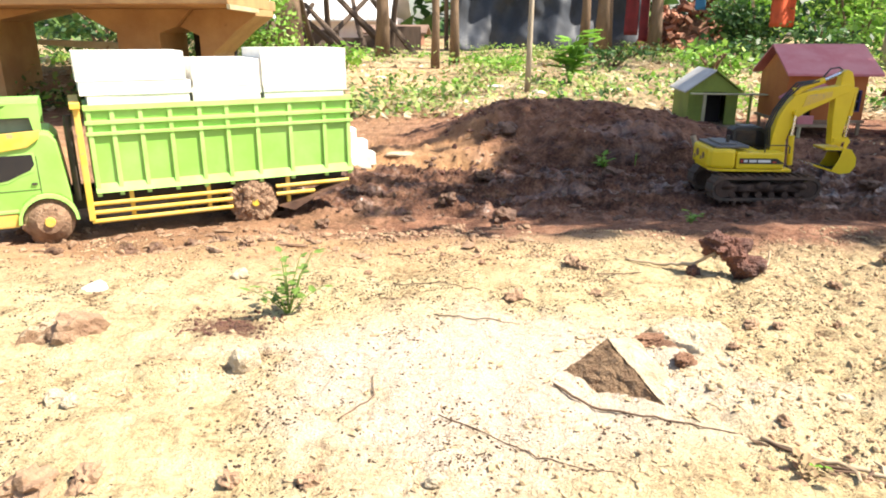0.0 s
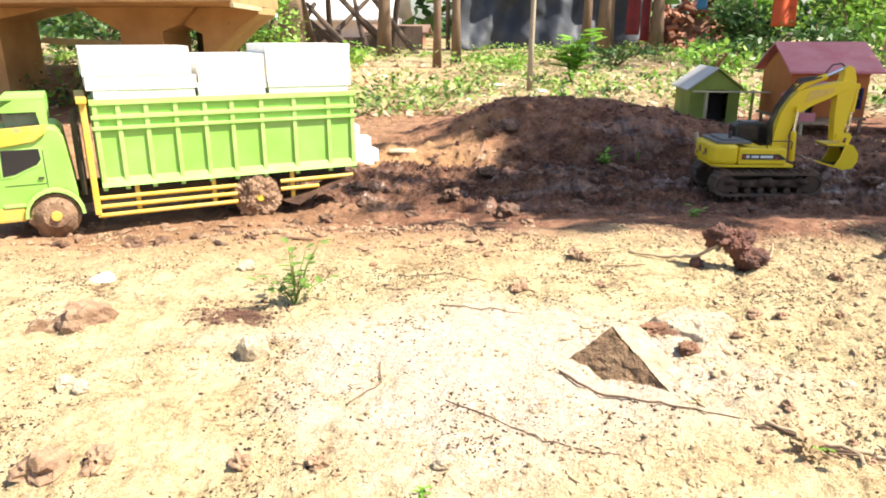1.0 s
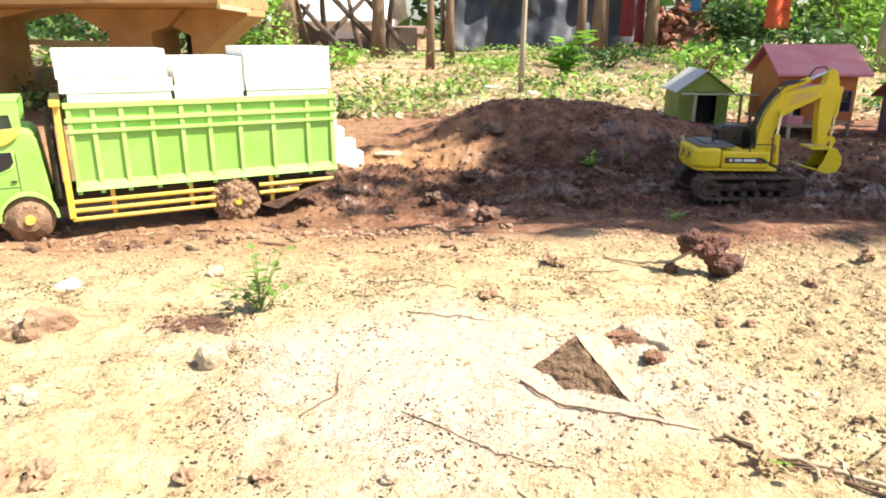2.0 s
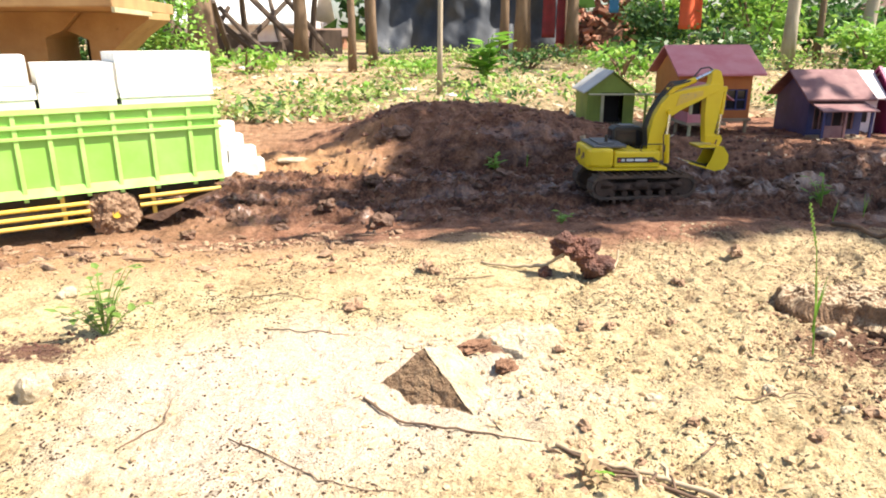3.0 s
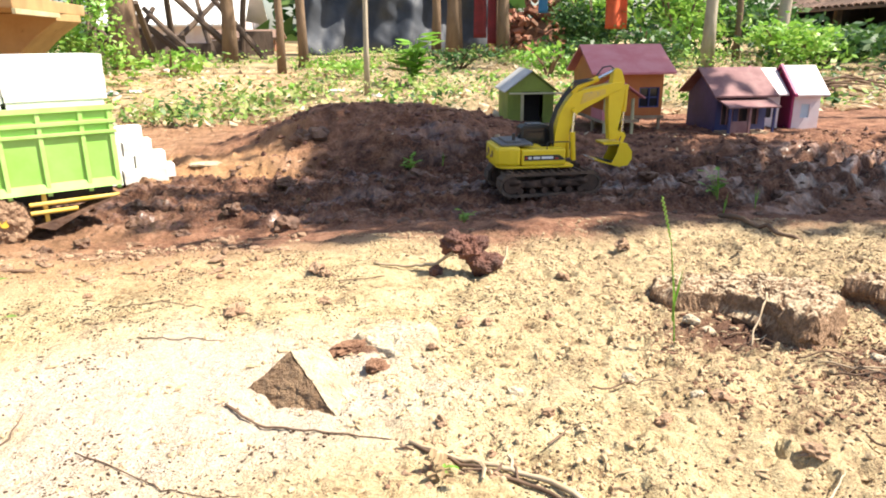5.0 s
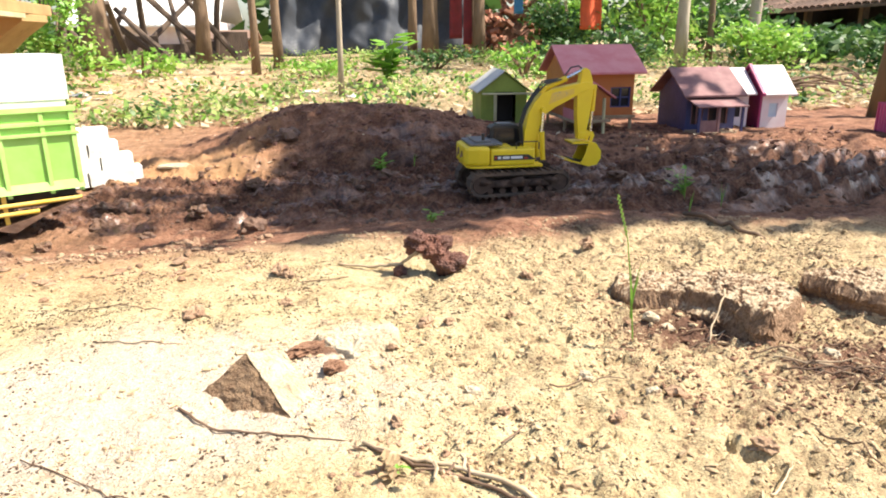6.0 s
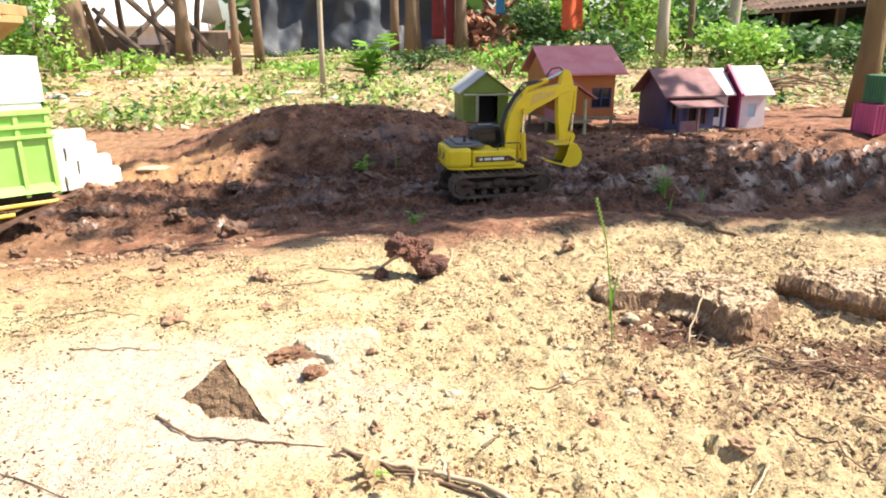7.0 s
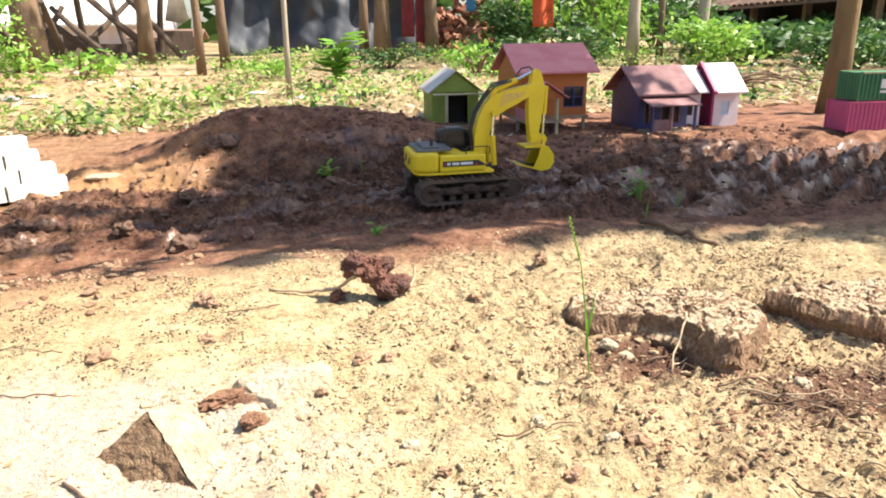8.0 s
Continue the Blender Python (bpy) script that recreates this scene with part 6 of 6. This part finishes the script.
def build_ground_cover():
    """Low weeds in clumps of differing greens, with bare lit soil between."""
    for name, material, clumps, label, seed in (("ground_cover", LEAF_LOW, 300, "low yellow-green weeds covering the ground under the trees", 1),
                                                ("ground_cover", LEAF_BRIGHT, 120, "bright green weeds covering the ground under the trees", 2),
                                                ("ground_cover", LEAF_BUSH, 120, "dark green weeds covering the ground under the trees", 3)):
        r = np.random.default_rng(seed)
        cx, cy = r.uniform(-4.2, 5.4, clumps * 3), 4.15 + 5.2 * r.random(clumps * 3) ** 1.35
        cy = cy + 0.35 * fbm(cx * 1.2, cx * 0, 3, 77)
        keep = fbm(cx * 1.1, cy * 1.1, 3, 51 + seed) > -0.10
        keep &= ~((cx > 0.9) & (cx < 2.9) & (cy < 4.5))
        keep &= ~((cx > 2.6) & (cy < 7.0) & (r.random(len(cx)) < 0.6))
        keep &= ~((cx < -0.2) & (cy > 5.3) & (cy < 8.2) & (r.random(len(cx)) < 0.85))
        cx, cy = cx[keep][:clumps], cy[keep][:clumps]
        count = r.integers(14, 46, len(cx))
        x, y = np.repeat(cx, count), np.repeat(cy, count)
        wide, tall, big = np.repeat(r.uniform(0.05, 0.20, len(cx)), count), np.repeat(r.uniform(0.04, 0.19, len(cx)) ** 1.0, count), np.repeat(r.uniform(0.022, 0.062, len(cx)), count)
        x, y = x + r.normal(size=len(x)) * wide, y + r.normal(size=len(x)) * wide * 0.7
        z = height(x, y) + 0.012 + tall * r.random(len(x))
        s = big * r.uniform(0.55, 1.3, len(x))
        tagged(new(name, leaf_mesh(name, np.stack([x, y, z], 1), s, material, 1.0, 0.58)), label, "weeds", kind="stuff")
    # fallen leaves; the palest also stand for spots of sunlit foliage
    m = 5200
    x, y = rng.uniform(-4, 5, m), 4.1 + 4.2 * rng.random(m) ** 1.4
    tagged(new("leaf_litter", leaf_mesh("leaf_litter", np.stack([x, y, height(x, y) + 0.008], 1), rng.uniform(0.025, 0.10, m), LEAF_DRY, 2.0, 0.6)), "dry fallen leaves, some pale to stand for sunlit leaf spots", "leaves", kind="stuff")
    m = 260
    x, y = rng.uniform(-0.8, 2.4, m), 2.7 + 1.5 * rng.random(m)
    tagged(new("leaf_litter", leaf_mesh("leaf_litter", np.stack([x, y, height(x, y) + 0.006], 1), rng.uniform(0.008, 0.03, m), LEAF_DRY, 3.0, 0.5)), "dry leaf scraps on the red earth", "leaves", kind="stuff")


build_ground_cover()


def build_tarp():
    xs, zs = np.linspace(-0.55, 2.15, 90), np.linspace(0.0, 1.9, 50)
    gx, gz = np.meshgrid(xs, zs)
    gy = 10.6 + 0.10 * np.sin(gx * 5 + gz * 1.5) + 0.14 * fbm(gx * 2.2 + gz, gz * 1.6, 4, 61) + 0.05 * np.sin(gx * 13 - gz * 4) - 0.15 * smooth((0.5 - gz) / 0.5)
    base = rest(0.8, 10.4) - 0.02
    v = np.stack([gx, gy, gz + base], -1).reshape(-1, 3)
    i = np.arange(v.shape[0]).reshape(gx.shape)
    f = np.stack([i[:-1, :-1], i[:-1, 1:], i[1:, 1:], i[1:, :-1]], -1).reshape(-1, 4)
    t = thing("tarp", pose(0, 0, 0), "dark grey plastic tarp hung between trees", "tarp")
    me = mesh_of("sheet", v.tolist(), f.tolist(), TARP, True)
    ob = part_mesh("sheet", me, t)
    mod = ob.modifiers.new("thick", "SOLIDIFY")
    mod.thickness = 0.004
    part("ridge_rope", tube([(-0.7, 10.6, base + 1.92), (0.8, 10.62, base + 1.88), (2.3, 10.6, base + 1.92)], [0.012] * 3, 6), ROOT, t)
    for x in (-0.62, 2.22):
        part("pole", tube([(x, 10.62, base - 0.1), (x, 10.6, base + 1.0), (x, 10.6, base + 2.0)], [0.035, 0.032, 0.028], 8, 0.1), BARK, t)


build_tarp()


def build_shed():
    """A low open shed with a tiled roof behind the shrubs."""
    s = thing("shed", pose(8.38, 11.2, rest(7.95, 11.2) + 0.03, 0, 0, -96), "old low shed with a brown tiled roof", "shed")
    for x in (-2.4, -0.8, 0.8, 2.4):
        part("post", box(x - 0.05, x + 0.05, -0.05, 0.05, -0.25, 0.62), BARK, s)
    # walls coloured near-black to carry the shade under the eave
    part("back_wall", box(-2.6, 2.6, 1.6, 1.68, -0.25, 1.1), DARK, s)
    part("end_wall", box(-2.68, -2.6, 0.0, 1.68, -0.25, 1.1), DARK, s)
    roof = part("roof", prism([(-0.45, 0.52), (1.75, 1.42), (1.75, 1.46), (-0.45, 0.56)], "x", -2.8, 2.8), TILE, s, "brown tiled roof slope")
    me = None
    for row in range(9):
        for k in range(28):
            x, u = -2.78 + 0.2 * k, row / 9
            y, z = -0.44 + 2.2 * u, 0.567 + 0.9 * u
            if me is None:
                bm = prism([(0, 0.0), (0.03, 0.035), (0.10, 0.045), (0.17, 0.035), (0.195, 0.0), (0.17, 0.02), (0.10, 0.03), (0.03, 0.02)], "y", 0, 0.25)
                ob = part("roof_tile", bm, TILE, roof)
                me = ob.data
            else:
                ob = part_mesh("roof_tile", me, roof)
            ob.matrix_basis = pose(x, y, z, 22.2, 0, 0)
    part("eave_beam", box(-2.7, 2.7, -0.06, 0.06, 0.625, 0.70), BARK, s)


build_shed()


def build_gap_house():
    """A whitewashed house added to brighten the white gap; its pale tin roof slope faces the clearing."""
    h = thing("house", pose(-3.0, 12.6, rest(-3.0, 12.6)), "white house with a pale tin roof, added for the bright gap behind the trees", "house")
    part("wall", box(-1.0, 1.15, 0.25, 2.6, -0.1, 0.45), WHITE, h)
    roof = part("roof", prism([(0.0, 0.36), (1.5, 1.40), (2.9, 0.40), (2.9, 0.43), (1.5, 1.44), (0.0, 0.39)], "x", -1.15, 1.3), ROOF_TIN, h, "pale sunlit tin roof")
    for k in range(24):
        x = -1.13 + 0.1 * k
        part("seam", prism([(0.0, 0.3905), (1.49, 1.435), (1.49, 1.45), (0.0, 0.405)], "x", x, x + 0.018), ROOF_TIN, roof)


build_gap_house()


def build_timber():
    """A heap of leaning poles and boards with gaps to the bright sky."""
    rr = random.Random(5)
    for k in range(16):
        x = -3.4 + 0.16 * k + rr.uniform(-0.1, 0.1)
        y = 9.9 + rr.uniform(-0.5, 0.5)
        ln, a, b = rr.uniform(0.9, 1.7), rr.uniform(-55, 55), rr.uniform(-20, 10)
        p = thing("timber_pole", pose(x, y, rest(x, y), b, a, rr.uniform(0, 180)), "dark weathered pole leaning in a timber heap", "timber", "timber heap")
        part("pole", tube([(0, 0, -0.06), (0.01, 0.01, ln * 0.5), (0, 0, ln)], [0.045, 0.04, 0.03], 8, 0.15, k), OLD_TIMBER, p)
    for k in range(7):
        x, y = -3.6 + 0.40 * k, 10.4 + rr.uniform(-0.2, 0.2)
        b = thing("timber_board", pose(x, y, rest(x, y), 0, 0, rr.uniform(-15, 15)), "dark weathered board in a timber heap", "timber", "timber heap")
        part("board", box(-0.22, 0.22, -0.02, 0.02, -0.05, rr.uniform(0.18, 0.42), 0.004), OLD_TIMBER, b)
    w = thing("brick_hut", pose(-1.55, 11.6, rest(-1.55, 11.6)), "small low hut of pale brick", "hut")
    part("wall", box(-0.45, 0.45, 0, 0.6, -0.1, 0.17, 0.01), RUBBLE, w)
    part("roof", prism([(-0.15, 0.175), (0.3, 0.30), (0.75, 0.175), (0.75, 0.205), (0.3, 0.33), (-0.15, 0.205)], "x", -0.55, 0.55), TILE, w)


build_timber()


def build_cloth(x, y, z, w, h, material, label, seed):
    xs, zs = np.linspace(-w / 2, w / 2, 14), np.linspace(0, h, 18)
    gx, gz = np.meshgrid(xs, zs)
    gy = 0.03 * np.sin(gx * 26 + seed) + 0.04 * fbm(gx * 6, gz * 4, 3, seed)
    v = np.stack([gx * (1 - 0.15 * gz / h), gy, gz], -1).reshape(-1, 3)
    i = np.arange(v.shape[0]).reshape(gx.shape)
    f = np.stack([i[:-1, :-1], i[:-1, 1:], i[1:, 1:], i[1:, :-1]], -1).reshape(-1, 4)
    ob = tagged(new("hanging_cloth", mesh_of("hanging_cloth", v.tolist(), f.tolist(), material, True)), label, "cloth", "washing")
    ob.matrix_world = pose(x, y, z)
    mod = ob.modifiers.new("thick", "SOLIDIFY")
    mod.thickness = 0.004


line = thing("washing_line", pose(0, 0, 0), "thin washing line between trees", "line")
part("cord", tube([(1.47, 9.5, 1.62), (2.1, 9.42, 1.58), (3.0, 9.45, 1.50), (4.2, 9.0, 1.58), (5.15, 8.2, 1.66)], [0.006] * 5, 6), TARP, line)
build_cloth(1.80, 9.45, 0.42, 0.16, 1.17, CLOTH_RED, "dark red cloth hung among the trees", 3)
build_cloth(1.95, 9.44, 0.35, 0.12, 1.22, CLOTH_RED, "dark red cloth hung among the trees", 7)
build_cloth(2.62, 9.44, 0.72, 0.11, 0.80, CLOTH_BLUE, "blue cloth hung among the trees", 9)
build_cloth(3.32, 8.62, 0.51, 0.27, 0.95, CLOTH_ORANGE, "orange cloth hung among the trees", 12)


def build_rubble():
    """A heap of broken bricks and dry leaves."""
    rr = random.Random(9)
    heap = thing("rubble_heap", pose(2.75, 10.2, rest(2.75, 10.2)), "heap of broken red bricks under the trees", "rubble")
    me = None
    for k in range(240):
        u, a = rr.random() ** 0.6, rr.uniform(0, 6.28)
        x, y = 0.75 * u * math.cos(a), 0.4 * u * math.sin(a)
        top = 0.95 * (1 - u) ** 0.7
        if me is None:
            ob = part("brick", box(-0.07, 0.07, -0.035, 0.035, -0.025, 0.025, 0.004), RUBBLE, heap)
            me = ob.data
        else:
            ob = part_mesh("brick", me, heap)
        ob.matrix_basis = pose(x, y, top * rr.uniform(0.3, 1.0), rr.uniform(-40, 40), rr.uniform(-40, 40), rr.uniform(0, 180))
    part("core", rough_lump(0.5, 0.26, 0.42, 71, 3, 0.3, False), BROWN_SOIL, heap)


build_rubble()


def build_far_woods():
    n = 15000
    x = rng.uniform(-22, 26, n)
    y = 14 + 7 * rng.random(n)
    z = 0.4 + 6.5 * rng.random(n) ** 1.3
    gap = (np.abs(x + 2.2 + (y - 14) * 0.17) < 1.0 + 0.3 * fbm(z * 2, z * 0, 2, 3)) & (z > 0.6)
    keep = ~gap & (fbm(x * 0.8, z * 0.9, 3, 91) > -0.10)
    p = np.stack([x, y, z], 1)[keep]
    tagged(new("far_woods", leaf_mesh("far_woods", p, rng.uniform(0.3, 0.75, len(p)), LEAF_BUSH, 0.5, 0.6)), "dense green woods behind the clearing", "woods", kind="stuff")


build_far_woods()


def build_brush_pile():
    """Dead branches heaped on the ground in front of the shrubs."""
    rr = random.Random(17)
    b = thing("brush_pile", pose(3.85, 5.0, rest(3.85, 5.0) - 0.02), "heap of dead brown branches before green shrubs", "brush pile")
    for k in range(46):
        x, y = rr.uniform(-0.75, 0.85), rr.uniform(-0.35, 0.45)
        a, ln, h = rr.uniform(-0.7, 0.7) + (math.pi if rr.random() < 0.5 else 0), rr.uniform(0.25, 0.6), rr.uniform(0.0, 0.12)
        p = Vector((x, y, h))
        e = p + Vector((math.cos(a) * ln, math.sin(a) * ln * 0.6, rr.uniform(-0.5, 0.5) * h + rr.uniform(0, 0.10)))
        mid = (p + e) / 2 + Vector((0, rr.uniform(-0.04, 0.04), rr.uniform(-0.02, 0.04)))
        r = rr.uniform(0.006, 0.016)
        part("branch", tube([p, mid, e], [r, r * 0.8, r * 0.45], 6, 0.2, k), TWIG if k % 6 else BARK, b)


build_brush_pile()
